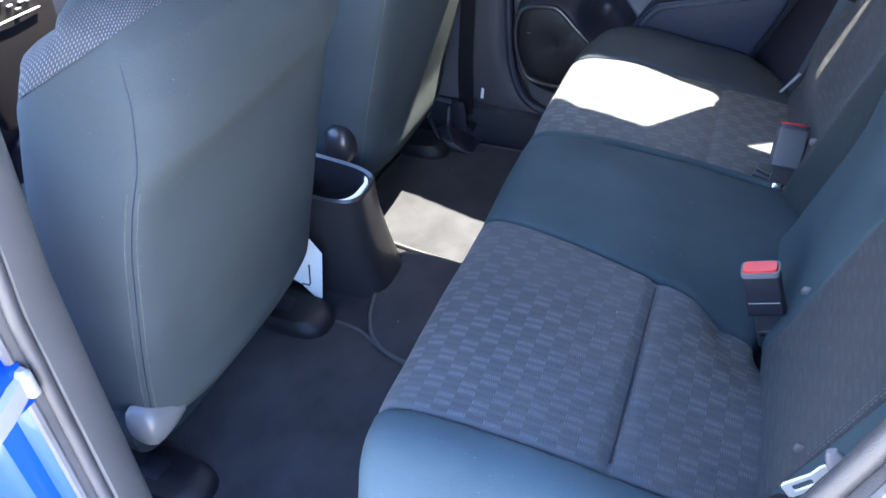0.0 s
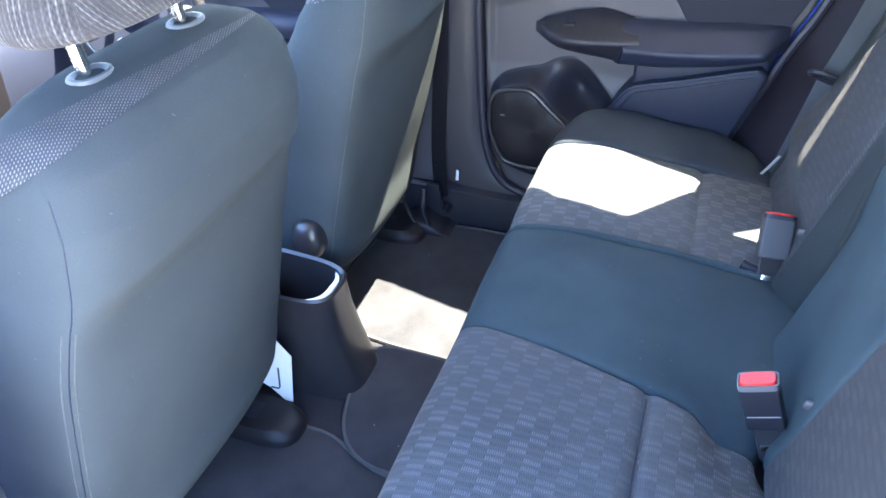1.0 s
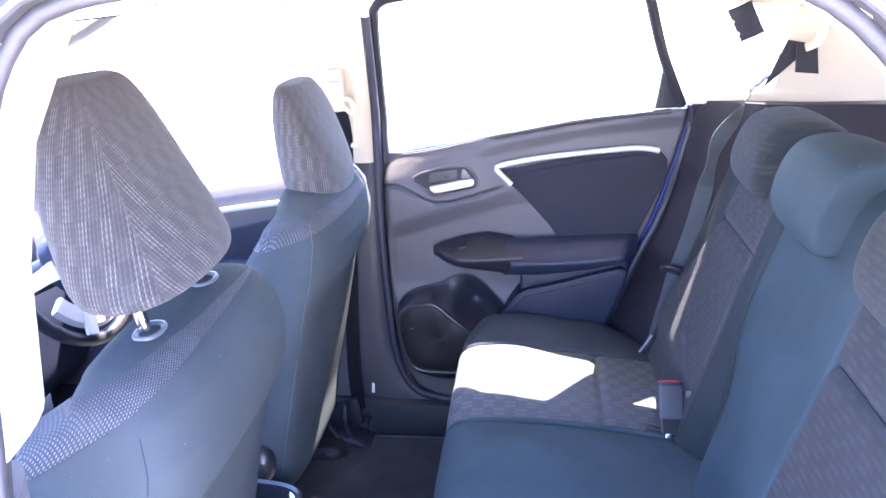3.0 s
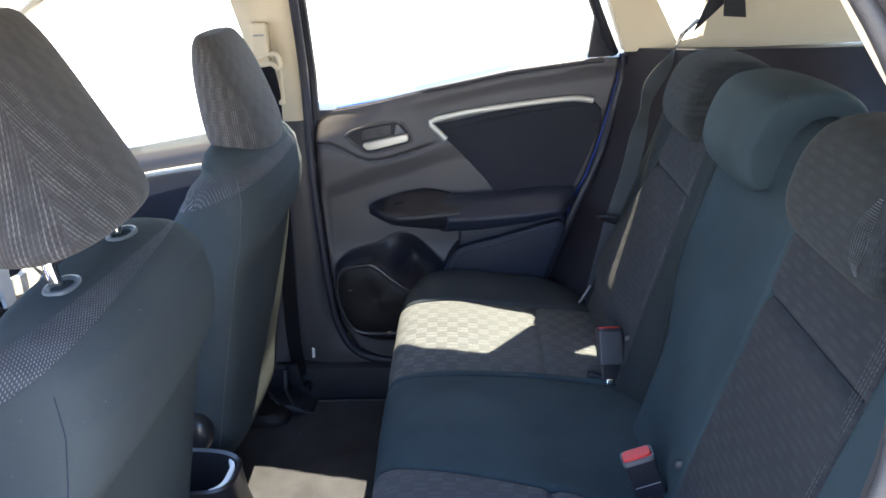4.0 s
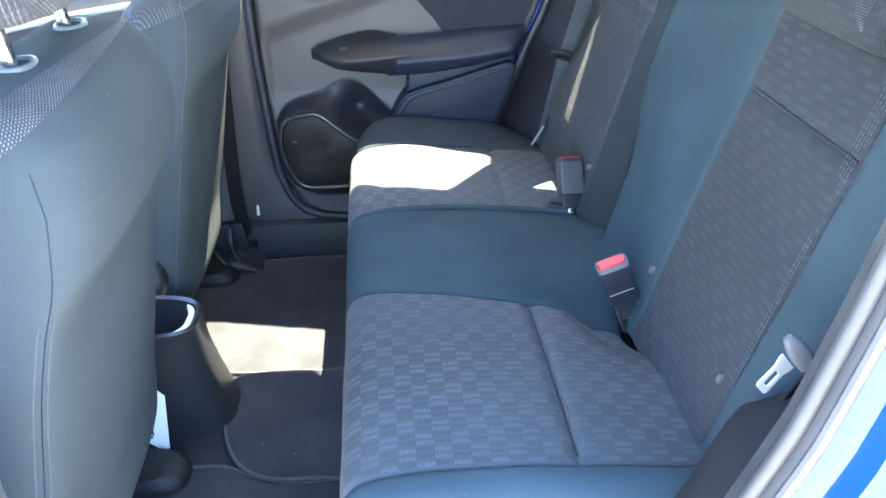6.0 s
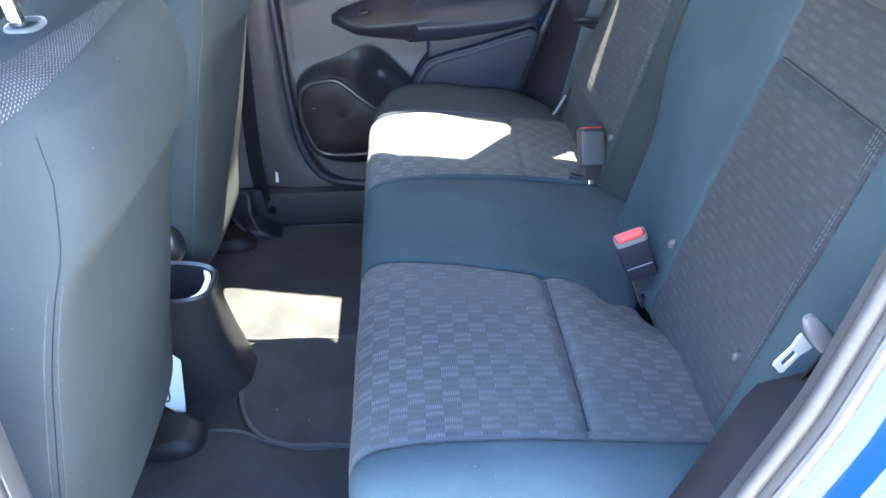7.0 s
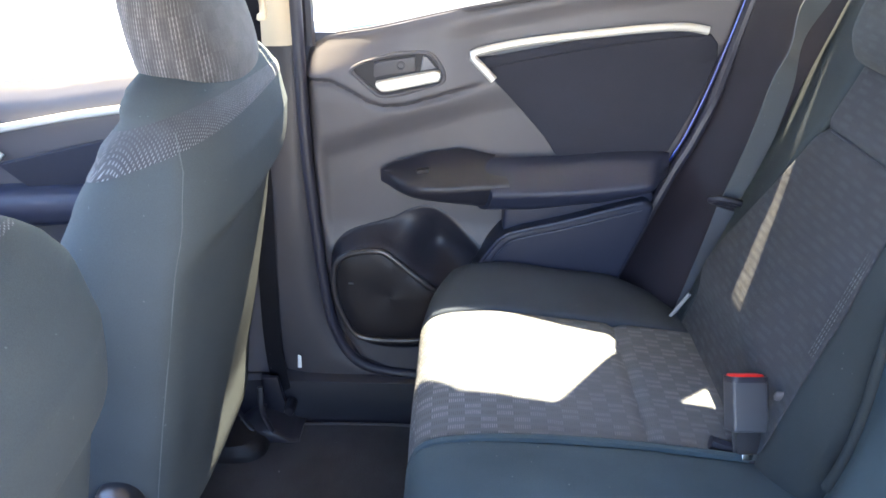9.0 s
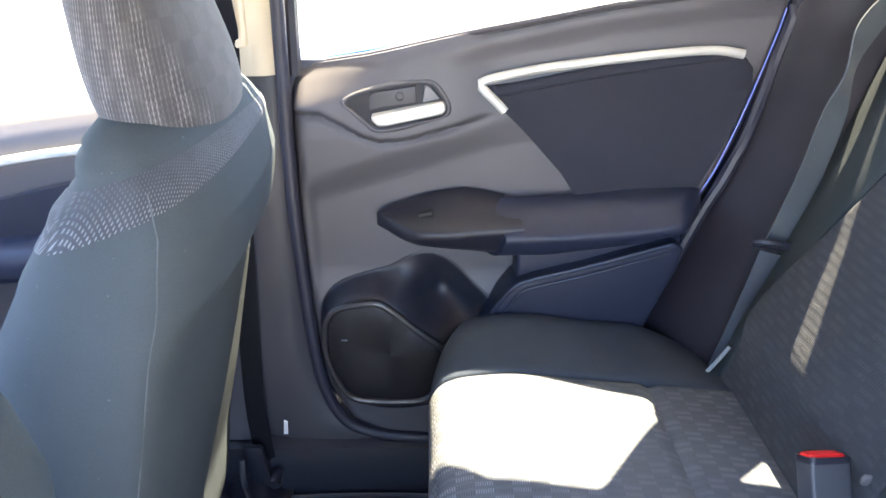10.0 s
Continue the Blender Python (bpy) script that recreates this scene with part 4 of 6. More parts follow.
def back_far_edge(q):
    """The panel's inner edge falls away into the gap beside the middle section."""
    t = max(0.0, (1.14 - q.y) / 0.065)
    return Vector((q.x + 0.030 * t ** 2 * (q.x < 0.32) * (0.35 + 0.65 * ease(q.z, 1.0, 0.80)), q.y, q.z))


part("backrest_edge", upholstery(BACK, 64, steps_between(1.060, 1.1398, 14), 0.010, back_far_edge, 0.012, 0.003), TEAL_SHADED, bench_far, "cloth edge of the backrest, darkened as in shade")
part("backrest", upholstery(BACK, 200, steps_between(1.140, 1.40, 36), 0.006, back_far_panel, 0.004, 0.006), CHECK_SHADED, bench_far, "checked cloth backrest with a cross seam, darkened as in shade")
part("backrest_bolster", upholstery(BACK, 64, steps_between(1.4002, 1.555, 16), 0.012, back_far_bolster, 0.006, 0.03), TEAL_SHADED, bench_far, "cloth edge of the backrest, darkened as in shade")
# rows of broken stitches beside the bolster
for y0, z_end in ((0.5325, 1.16), (0.5375, 1.16), (0.5425, 1.13), (0.5475, 1.10)):
    stitch = None
    z = 0.745 + 0.25 * (y0 > 0.54)
    while z < z_end:
        a = Vector((0.171 + 0.27 * (z - 0.733) - 0.0012, y0 - 0.004 * ease(z, 0.95, 0.75), z))
        stitch = tube([a, a + Vector((0.0010, 0, 0.0040))], 0.00042, 5, False, 1.0, (0, 1, 0), stitch)
        z += 0.0062
    part("stitching", stitch, THREAD, bench, "row of pale stitches")
for y0 in (1.1435, 1.1485, 1.1535):
    stitch = None
    z = 0.80
    while z < 1.06:
        a = Vector((0.171 + 0.27 * (z - 0.733) - 0.0012, y0 + 0.002 * math.sin(9 * z), z))
        stitch = tube([a, a + Vector((0.0010, 0, 0.0040))], 0.00042, 5, False, 1.0, (0, 1, 0), stitch)
        z += 0.0062
    part("stitching", stitch, THREAD, bench_far, "row of pale stitches")
# rolled edge of the middle backrest
rolled = [(0.171 + 0.27 * (z - 0.733) - 0.001 + 0.022 * ease(z, 0.98, 0.72), 1.0835 - 0.045 * ease(z, 0.98, 0.72), z) for z in [0.70 + 0.02 * i for i in range(22)]]
part("piping", tube(rolled, 0.0065, 10, False, 1.0, (0, 1, 0)), TEAL_SHADED, bench, "rolled teal edge, darkened as in shade")


HEAD_REST = [(0.262, 1.096), (0.243, 1.106), (0.232, 1.135), (0.236, 1.170), (0.250, 1.205), (0.275, 1.228), (0.315, 1.236), (0.355, 1.230), (0.385, 1.212), (0.394, 1.190), (0.36, 1.183), (0.325, 1.188), (0.303, 1.170), (0.288, 1.138), (0.278, 1.106)]


def low_headrest(y0, y1, rise, mat, parent, label, back=0.0, stitched=True):
    """A saddle-shaped rear head restraint: a padded lobe hooked over the backrest's top edge."""
    def shape(q):
        # a little fuller in the middle than at the ends
        full = math.sin(math.pi * max(0.0, min(1.0, (q.y - y0) / (y1 - y0)))) ** 0.5
        return Vector((q.x + back - 0.006 * full * ease(q.x, 0.30, 0.25), q.y, q.z + rise + 0.004 * full * ease(q.z, 1.19, 1.22)))

    rest = part("headrest", upholstery(HEAD_REST, 84, steps_between(y0, y1, 34), 0.011, shape, 0.022, 0.022), mat, parent, label, 60)
    # eye-shaped rows of stitches near the end
    front = [(p[1], p[0]) for p in HEAD_REST[1:6]]
    for k in (-3, -2, -1, 0, 1, 2, 3) if stitched else ():
        bm = bmesh.new()
        for i in range(30):
            v = -0.80 + 1.6 * i / 30
            pts = []
            for s in (0.0, 0.5, 1.0):
                w = v + s * 0.026
                z = 1.160 + 0.048 * w
                y = y0 + 0.022 + 0.0038 * k * math.cos(w * math.pi / 1.75)
                full = math.sin(math.pi * (y - y0) / (y1 - y0)) ** 0.5
                pts.append((lerp(front, z) + back - 0.0032 - 0.006 * full, y, z + rise))
            tube(pts, 0.00042, 5, False, 1.0, (0, 1, 0), bm)
        part("stitching", bm, THREAD, rest, "rows of pale stitches")
    return rest


low_headrest(0.534, 0.740, 0.016, HEAD_REAR, bench, "dark grey checked head restraint with stitched end")
low_headrest(0.884, 1.074, 0.010, TEAL, bench, "smooth teal head restraint of the middle seat", 0.004, False)
low_headrest(1.190, 1.365, -0.002, HEAD_REAR, bench_far, "dark grey checked head restraint of the narrow section", 0.014, False)
# sewn seams across the cushions and backrests
for owner, pts in ((bench, [(SEAM_X, y, 0.6605 + 0.005 * math.sin(max(0, min(1, (y - 0.50) / 0.34)) * math.pi)) for y in [0.515 + 0.012 * i for i in range(26)]]),
                   (bench_far, [(0.022, y, 0.6535) for y in [1.19 + 0.012 * i for i in range(20)]]),
                   (bench, [(0.2500, y, 1.013) for y in [0.537 + 0.012 * i for i in range(20)]]),
                   (bench_far, [(0.2492, y, 1.010) for y in [1.146 + 0.011 * i for i in range(20)]])):
    part("seam", tube([(x + 0.002 * (z > 0.9), y, z - 0.0018 * (z < 0.9)) for x, y, z in pts], 0.0014, 6), INSERT, owner)
# moulded buttons low on the backrests
for y0, owner in ((0.549, bench), (0.795, bench), (1.160, bench_far), (1.440, bench_far)):
    rings = [[(0.168 - d, y0 + a * s, 0.733 + b * s) for a, b in oval(0.0035, 0.007, 2.0, 12)] for s, d in ((1, -0.006), (1, 0.002), (0.7, 0.004), (0.3, 0.005))]
    part("fixing_clip", loft(rings), DOOR_GREY, owner, "small grey plastic fixing clip")


# ---- far rear door ----
door = thing("rear_door", "closed rear car door, grey and black plastic lining with a cloth insert", "car door", (-0.15, 1.70, 0.40))
DOOR_FRONT = [(0.397, -0.30), (0.405, -0.36), (0.434, -0.423), (0.506, -0.464), (0.618, -0.478), (0.734, -0.485), (0.851, -0.490), (1.06, -0.492)]
DOOR_REAR = [(0.397, -0.05), (0.55, 0.022), (0.66, 0.058), (0.843, 0.127), (0.904, 0.154), (1.0, 0.184), (1.132, 0.215), (1.185, 0.217)]
SILL = [(-0.495, 1.047), (-0.379, 1.069), (-0.217, 1.109), (-0.022, 1.150), (0.153, 1.174), (0.22, 1.180)]
CREASE = [(-0.50, 0.988), (-0.45, 0.987), (-0.414, 0.969), (-0.388, 0.954), (-0.360, 0.946), (-0.322, 0.949), (-0.266, 0.966), (-0.201, 0.985), (0.25, 1.10)]
BAND = [(-0.50, 0.868), (-0.469, 0.881), (-0.40, 0.905), (-0.343, 0.924), (-0.266, 0.946), (-0.201, 0.972), (0.25, 1.07)]


# outline of the moulding round the loudspeaker and bottle hollow, and of the loudspeaker's rim
SURROUND = [(-0.466, 0.600), (-0.464, 0.662), (-0.451, 0.690), (-0.425, 0.709), (-0.386, 0.722), (-0.350, 0.732), (-0.319, 0.749), (-0.284, 0.757), (-0.254, 0.745), (-0.216, 0.709), (-0.182, 0.668), (-0.190, 0.590), (-0.225, 0.500), (-0.300, 0.462), (-0.380, 0.462), (-0.435, 0.490), (-0.460, 0.540)]
SPEAKER = [(-0.457, 0.600), (-0.455, 0.645), (-0.444, 0.668), (-0.422, 0.680), (-0.378, 0.687), (-0.355, 0.680), (-0.307, 0.640), (-0.257, 0.600), (-0.247, 0.578), (-0.262, 0.540), (-0.288, 0.504), (-0.340, 0.496), (-0.400, 0.498), (-0.427, 0.514), (-0.448, 0.560)]
SPK_X, SPK_Z = -0.352, 0.590


def round_curve(outline, n):
    """The outline as a closed curve whose points lie at even angles round the loudspeaker's middle."""
    fine = [(p.x - SPK_X, p.y - SPK_Z) for p in spline([(x, z, 0) for x, z in outline], 400, True)]
    polar = sorted((math.atan2(b, a), math.hypot(a, b)) for a, b in fine)
    polar = [(polar[-1][0] - 2 * math.pi, polar[-1][1])] + polar + [(polar[0][0] + 2 * math.pi, polar[0][1])]
    return [lerp(polar, -math.pi + 2 * math.pi * i / n) for i in range(n)]


R_OUT, R_IN = round_curve(SURROUND, 120), round_curve(SPEAKER, 120)


def in_surround(x, z):
    """1 on the moulding's outline, less inside it."""
    a = (math.atan2(z - SPK_Z, x - SPK_X) + math.pi) / (2 * math.pi) * 120
    i = int(a) % 120
    r = R_OUT[i] + (R_OUT[(i + 1) % 120] - R_OUT[i]) * (a - int(a))
    return math.hypot(x - SPK_X, z - SPK_Z) / r


def sill_out(x):
    """How far the top of the lining leans outwards, most of all towards the front."""
    return lerp([(-0.49, 0.040), (-0.407, 0.020), (-0.33, 0.003), (-0.25, 0.0)], x)


def door_y(x, z):
    """The lining's relief: sill roll, handle shelf, broad hollow above the armrest."""
    y = face_y(x, z)
    over = lerp(CREASE, x)
    y -= 0.013 * ease(z, over - 0.004, over + 0.007) * ease(x, -0.175, -0.265)
    y += 0.004 * groove(z, over - 0.004, 0.005) * ease(x, -0.175, -0.265)
    band = lerp(BAND, x)
    y += 0.014 * ease(z, band + 0.012, band - 0.045) * ease(x, -0.489, -0.458) * ease(z, 0.655, 0.735)
    sill = lerp(SILL, x)
    y += sill_out(x) * ease(z, sill - 0.075, sill) ** 1.4
    y += 0.006 * ease(z, sill - 0.03, sill) ** 2 - 0.010 * ease(x, -0.32, -0.12) * ease(z, sill - 0.05, sill - 0.01)
    return y


def door_skin(u, v):
    z = 0.397 + v * 0.79
    for _ in range(3):
        a, b = lerp(DOOR_FRONT, z), lerp(DOOR_REAR, z)
        x = a + (b - a) * u
        z = 0.397 + v * (lerp(SILL, x) - 0.397)
    y = door_y(x, z)
    front, rear = min(u * (b - a), 0.02) / 0.02, min((1 - u) * (b - a), 0.007) / 0.007
    return (x, y + 0.02 * (1 - math.sqrt(1 - (1 - front) ** 2)) + 0.007 * (1 - math.sqrt(1 - (1 - rear) ** 2)), z)


# hollow behind the door lever
RECESS = [(-0.409, 1.006), (-0.390, 1.018), (-0.345, 1.028), (-0.300, 1.035), (-0.282, 1.032), (-0.268, 1.016), (-0.262, 1.002), (-0.268, 0.989), (-0.310, 0.979), (-0.358, 0.969), (-0.376, 0.978), (-0.396, 0.994)]


def inside(x, z, outline):
    hit = False
    for (a, b), (c, d) in zip(outline, outline[1:] + outline[:1]):
        if (b > z) != (d > z) and x < (c - a) * (z - b) / (d - b) + a:
            hit = not hit
    return hit


bm = sheet(door_skin, 180, 200, (0, 0.022, 0))
bmesh.ops.recalc_face_normals(bm, faces=bm.faces)
gone = [f for f in bm.faces if (in_surround(f.calc_center_median().x, f.calc_center_median().z) < 1.0 or inside(f.calc_center_median().x, f.calc_center_median().z, grown(RECESS, 0.003)))]
bmesh.ops.delete(bm, geom=gone, context="FACES")
part("lining", bm, DOOR_GREY, door, "grained grey plastic door lining", 60)
# loudspeaker moulding: black plastic puts the recess's shade into the colour
rings = []
for i in range(24):
    k = 1.05 - 1.05 * i / 23
    ring = []
    for j in range(120):
        a = -math.pi + 2 * math.pi * j / 120
        r = R_IN[j] + (R_OUT[j] - R_IN[j]) * k
        x, z = SPK_X + r * math.cos(a), SPK_Z + r * math.sin(a)
        # the bottle hollow lies above and behind the loudspeaker
        dip = 0.050 * math.exp(-((a - 0.80) / 0.42) ** 2)
        base = door_y(SPK_X + R_OUT[j] * math.cos(a), SPK_Z + R_OUT[j] * math.sin(a)) - 0.0012
        front = 1.625 - 0.004 * math.cos(a)
        ring.append((x, base + (front - base) * ease(k, 1.0, 0.0) + dip * math.sin(math.pi * min(1.0, k) ** 0.9) ** 1.5 + 0.0035 * ease(k, 1.02, 1.05), z))
    rings.append(ring)
part("speaker_surround", loft(rings, False), BLACK_PLASTIC, door, "moulding round the loudspeaker and bottle hollow, blackened as in shade", 70)
outline = [(lerp(DOOR_FRONT, z), z) for z in [0.40 + 0.05 * i for i in range(14)]] + [(-0.2, 1.10), (0.0, 1.145), (0.20, 1.17)] + [(lerp(DOOR_REAR, z), z) for z in [1.13 - 0.06 * i for i in range(12)]]
part("outer_panel", prism(outline, "y", 1.735, 1.81, 0.006), PAINT, door, "blue painted outside of the door")


def plate(outline, lift, mat, name, label="", inset=0.006, deep=0.016):
    """A panel that follows the lining inside an outline, with rolled edges."""
    ring = []
    for (a, b), (c, d) in zip(outline, outline[1:] + outline[:1]):
        ring += [(a + (c - a) * i / 4, b + (d - b) * i / 4) for i in range(4)]
    n = len(ring)
    mx, mz = sum(p[0] for p in ring) / n, sum(p[1] for p in ring) / n
    rings = []
    for s, h in ((1.0, -deep), (1.0, lift * 0.45), (1 - inset, lift * 0.85), (1 - 2.2 * inset, lift), (0.8, lift), (0.6, lift), (0.4, lift), (0.2, lift), (0.02, lift)):
        rings.append([(mx + (x - mx) * s, face_y(mx + (x - mx) * s, mz + (z - mz) * s) - h, mz + (z - mz) * s) for x, z in ring])
    return part(name, loft(rings), mat, door, label)


ledge = [[(x, y, lerp(SILL, x) + z) for y, z in ((face_y(x, 1.1) + 0.008 + sill_out(x), -0.035), (face_y(x, 1.1) + 0.008 + sill_out(x), -0.012), (1.81, -0.008), (1.81, -0.035))] for x in [-0.50 + 0.045 * i for i in range(17)]]
part("ledge", loft(ledge), BLACK_PLASTIC, door, "black ledge under the glass")
# dark cloth insert, sunk a little along its upper fold
cloth_out = [(-0.178, 0.996), (-0.152, 0.972), (-0.126, 0.946), (-0.086, 0.902), (-0.061, 0.866), (0.0, 0.869), (0.06, 0.877), (0.121, 0.878), (0.150, 0.945), (0.170, 0.995), (0.184, 1.040), (0.182, 1.062), (0.170, 1.076), (0.15, 1.080), (0.08, 1.072), (-0.01, 1.058), (-0.10, 1.044), (-0.15, 1.037), (-0.205, 1.030), (-0.200, 1.016)]
plate(cloth_out, 0.006, INSERT, "cloth_insert", "dark cloth insert of the door")
fold = [[(x, face_y(x, z) - 0.0062 - h, z + dz) for dz, h in ((0.014, 0.0), (0.010, 0.0025), (0.004, 0.0042), (0.0, 0.0036), (-0.003, 0.0), (-0.003, -0.004), (0.014, -0.004))] for x, z in ((-0.190, 1.0165), (-0.085, 1.0385), (-0.02, 1.0515), (0.05, 1.0630), (0.11, 1.0720), (0.155, 1.0770))]
part("insert_fold", loft(fold), INSERT, door, "raised fold across the cloth")
# bright trim along its top and down its front corner
top_line = spline([(0.162, 1.083, 0), (0.12, 1.088, 0), (0.05, 1.082, 0), (-0.05, 1.069, 0), (-0.13, 1.057, 0), (-0.19, 1.044, 0), (-0.212, 1.036, 0), (-0.206, 1.026, 0), (-0.190, 1.011, 0), (-0.175, 0.996, 0)], 46)
pts = [Vector((p.x, face_y(p.x, p.y) - 0.012, p.y)) for p in top_line]
part("bright_trim", tube(pts, 0.0068, 10, False, 0.8, (0, 1, 0)), SILVER, door, "bright silver trim strip")
# door lever in its hollow
n = 60
rim = [(p.x, p.y) for p in spline([(x, z, 0) for x, z in RECESS], n, True)]
shelf = [door_y(x, z) for x, z in rim]
bm = loft([[(x, y + h, z) for (x, z), y in zip(grown(rim, g), shelf)] for g, h in ((0.0085, 0.005), (0.0078, -0.0010), (0.005, -0.0030), (0.002, -0.0028), (0.0, 0.0005), (-0.0006, 0.006))], False)
part("handle_bezel", bm, DOOR_GREY, door, "grey plastic lip round the lever's hollow", 60)
mx, mz = -0.335, 1.002
bm = loft([[(mx + (x - mx) * s, y + h, mz + (z - mz) * s) for (x, z), y in zip(rim, shelf)] for s, h in ((0.995, 0.002), (0.96, 0.020), (0.6, 0.022), (0.2, 0.022), (0.02, 0.022))])
part("handle_recess", bm, GRILLE, door, "dark hollow behind the door lever")
part("handle_panel", prism([(-0.377, 0.992), (-0.374, 1.018), (-0.366, 1.0215), (-0.306, 1.0315), (-0.304, 1.004), (-0.340, 0.985)], "y", 1.656, 1.672, 0.003), PILLAR_GREY, door, "dark grey plate in the lever's hollow")
lever = [(-0.372, 0.990), (-0.330, 0.999), (-0.273, 1.011), (-0.264, 1.009), (-0.262, 1.000), (-0.266, 0.993), (-0.300, 0.986), (-0.350, 0.975), (-0.362, 0.975), (-0.370, 0.982)]
part("lever", prism(lever, "y", 1.638, 1.662, 0.005, 4), SILVER, door, "bright silver door lever")
part("lock_tab", prism([(-0.297, 1.008), (-0.293, 1.033), (-0.286, 1.033), (-0.270, 1.014)], "y", 1.648, 1.668, 0.003), MID_GREY, door, "small grey lock tab")
bm = loft([[(-0.330 + a * s, 1.656 - d, 1.0155 + b * s) for a, b in oval(0.007, 0.007, 2, 14)] for s, d in ((1, -0.002), (1, 0.0025), (0.7, 0.0025), (0.6, -0.002))])
part("screw_cap", bm, BLACK_PLASTIC, door)

# armrest: a pull pod in front, a long rest behind; each a flat top that slopes to a rounded front edge
POD_TOP = [(-0.368, 0.829), (-0.362, 0.834), (-0.349, 0.843), (-0.320, 0.852), (-0.287, 0.862), (-0.231, 0.872), (-0.201, 0.869), (-0.150, 0.860)]
POD_MID = [(-0.368, 0.827), (-0.350, 0.829), (-0.325, 0.826), (-0.252, 0.827), (-0.150, 0.836)]
POD_LOW = [(-0.368, 0.824), (-0.359, 0.816), (-0.339, 0.801), (-0.309, 0.789), (-0.253, 0.781), (-0.150, 0.770)]


def rest_section(top, mid, low, wall, out, flat=0.40):
    """A cross-section (across, up): from the wall along the top, round the front edge and back underneath."""
    pts = spline([(wall, top - 0.012, 0), (wall, top - 0.003, 0), (wall - 0.006, top, 0), (wall - 0.5 * out, top * (1 - flat) + mid * flat, 0), (wall - 0.90 * out, mid + 0.006, 0), (wall - out, mid - 0.004, 0), (wall - 0.93 * out, mid - 0.016, 0), (wall - 0.72 * out, low * 0.75 + mid * 0.25, 0), (wall - 0.3 * out, low, 0), (wall, low + 0.002, 0)], 44)
    return [(p.x, p.y) for p in pts]


rings = []
for i in range(31):
    x = -0.368 + 0.213 * (i / 30) ** 1.4
    out = 0.080 * (1 - (1 - min(1.0, (x + 0.372) / 0.085)) ** 2.2)
    sec = rest_section(lerp(POD_TOP, x), lerp(POD_MID, x), lerp(POD_LOW, x), 1.664, max(out, 0.004))
    # the joint with the rest slants backwards towards the front edge
    rings.append([(x + 0.030 * ease(x, -0.25, -0.155) * (1.664 - y - 0.05) / 0.08 * (1.0 if y < 1.66 else 0.6), y, z) for y, z in sec])
part("armrest_pull", loft(rings), BLACK_PLASTIC, door, "black plastic pull pod of the armrest", 50)
REST_TOP = [(-0.200, 0.853), (-0.170, 0.858), (-0.129, 0.862), (-0.064, 0.868), (0.024, 0.880), (0.115, 0.885), (0.135, 0.880)]
REST_MID = [(-0.200, 0.822), (-0.155, 0.824), (-0.073, 0.829), (0.014, 0.838), (0.095, 0.852), (0.135, 0.862)]
REST_LOW = [(-0.200, 0.772), (-0.100, 0.777), (0.014, 0.797), (0.095, 0.820), (0.135, 0.846)]
rings = []
for i in range(27):
    x = -0.182 + 0.308 * i / 26
    out = 0.076 * (1 - 0.75 * ease(x, 0.085, 0.128))
    sec = rest_section(lerp(REST_TOP, x), lerp(REST_MID, x), lerp(REST_LOW, x), face_y(x, 0.85), out, 0.22)
    rings.append([(x + 0.030 * ease(x, -0.05, -0.17) * (face_y(x, 0.85) - y - 0.05) / 0.08 * (1.0 if y < 1.66 else 0.6), y, z) for y, z in sec])
part("armrest", loft(rings), SOFT_BLACK, door, "soft black vinyl armrest", 50)
pts = spline([(-0.120, 1.587, 0.823), (-0.06, 1.584, 0.820), (-0.03, 1.582, 0.824), (0.03, 1.579, 0.838), (0.09, 1.580, 0.850)], 24)
part("armrest_seam", tube(pts, 0.0016, 6), BLACK_PLASTIC, door)
part("switch", prism([(-0.302, 0.840), (-0.280, 0.843), (-0.281, 0.851), (-0.302, 0.847)], "y", 1.612, 1.630, 0.003), GRILLE, door, "small window switch")
# the moulding between armrest and pocket
under = [(-0.151, 0.690), (-0.149, 0.780), (-0.10, 0.800), (0.0, 0.815), (0.10, 0.838), (0.108, 0.800), (0.06, 0.70)]
part("armrest_base", prism(under, "y", 1.617, 1.668, 0.008, 3), SOFT_BLACK, door, "black moulding under the armrest")
# map pocket below the armrest
pocket = [(-0.232, 0.55), (-0.205, 0.645), (-0.176, 0.705), (-0.154, 0.736), (-0.123, 0.748), (-0.05, 0.767), (0.022, 0.789), (0.090, 0.808), (0.106, 0.796), (0.098, 0.760), (0.075, 0.70), (0.040, 0.60), (0.01, 0.50), (-0.18, 0.50)]
part("map_pocket", prism(pocket, "y", 1.594, 1.668, 0.010, 4), SOFT_BLACK, door, "black moulded map pocket")
for lift, r, h in ((0.0, 0.0042, 1.5945), (-0.014, 0.0026, 1.5930)):
    lip = spline([(-0.205 - lift * 0.5, h + 0.003, 0.650 + lift), (-0.172 - lift * 0.6, h + 0.001, 0.708 + lift), (-0.150 - lift * 0.4, h, 0.735 + lift), (-0.123, h, 0.746 + lift), (-0.05, h, 0.765 + lift), (0.03, h, 0.789 + lift), (0.084, h + 0.001, 0.804 + lift)], 36)
    part("pocket_lip", tube(lip, r, 8), SOFT_BLACK, door)
# loudspeaker: mesh panel inside a rounded rim
loop = [(SPK_X + r * math.cos(a), 1.622 - 0.004 * math.cos(a), SPK_Z + r * math.sin(a)) for r, a in zip(R_IN, [-math.pi + 2 * math.pi * j / 120 for j in range(120)])]
part("speaker_rim", tube(loop, 0.0062, 10, True, 1.0, (0, 1, 0)), GLOSS_BLACK, door, "glossy black rim of the loudspeaker")
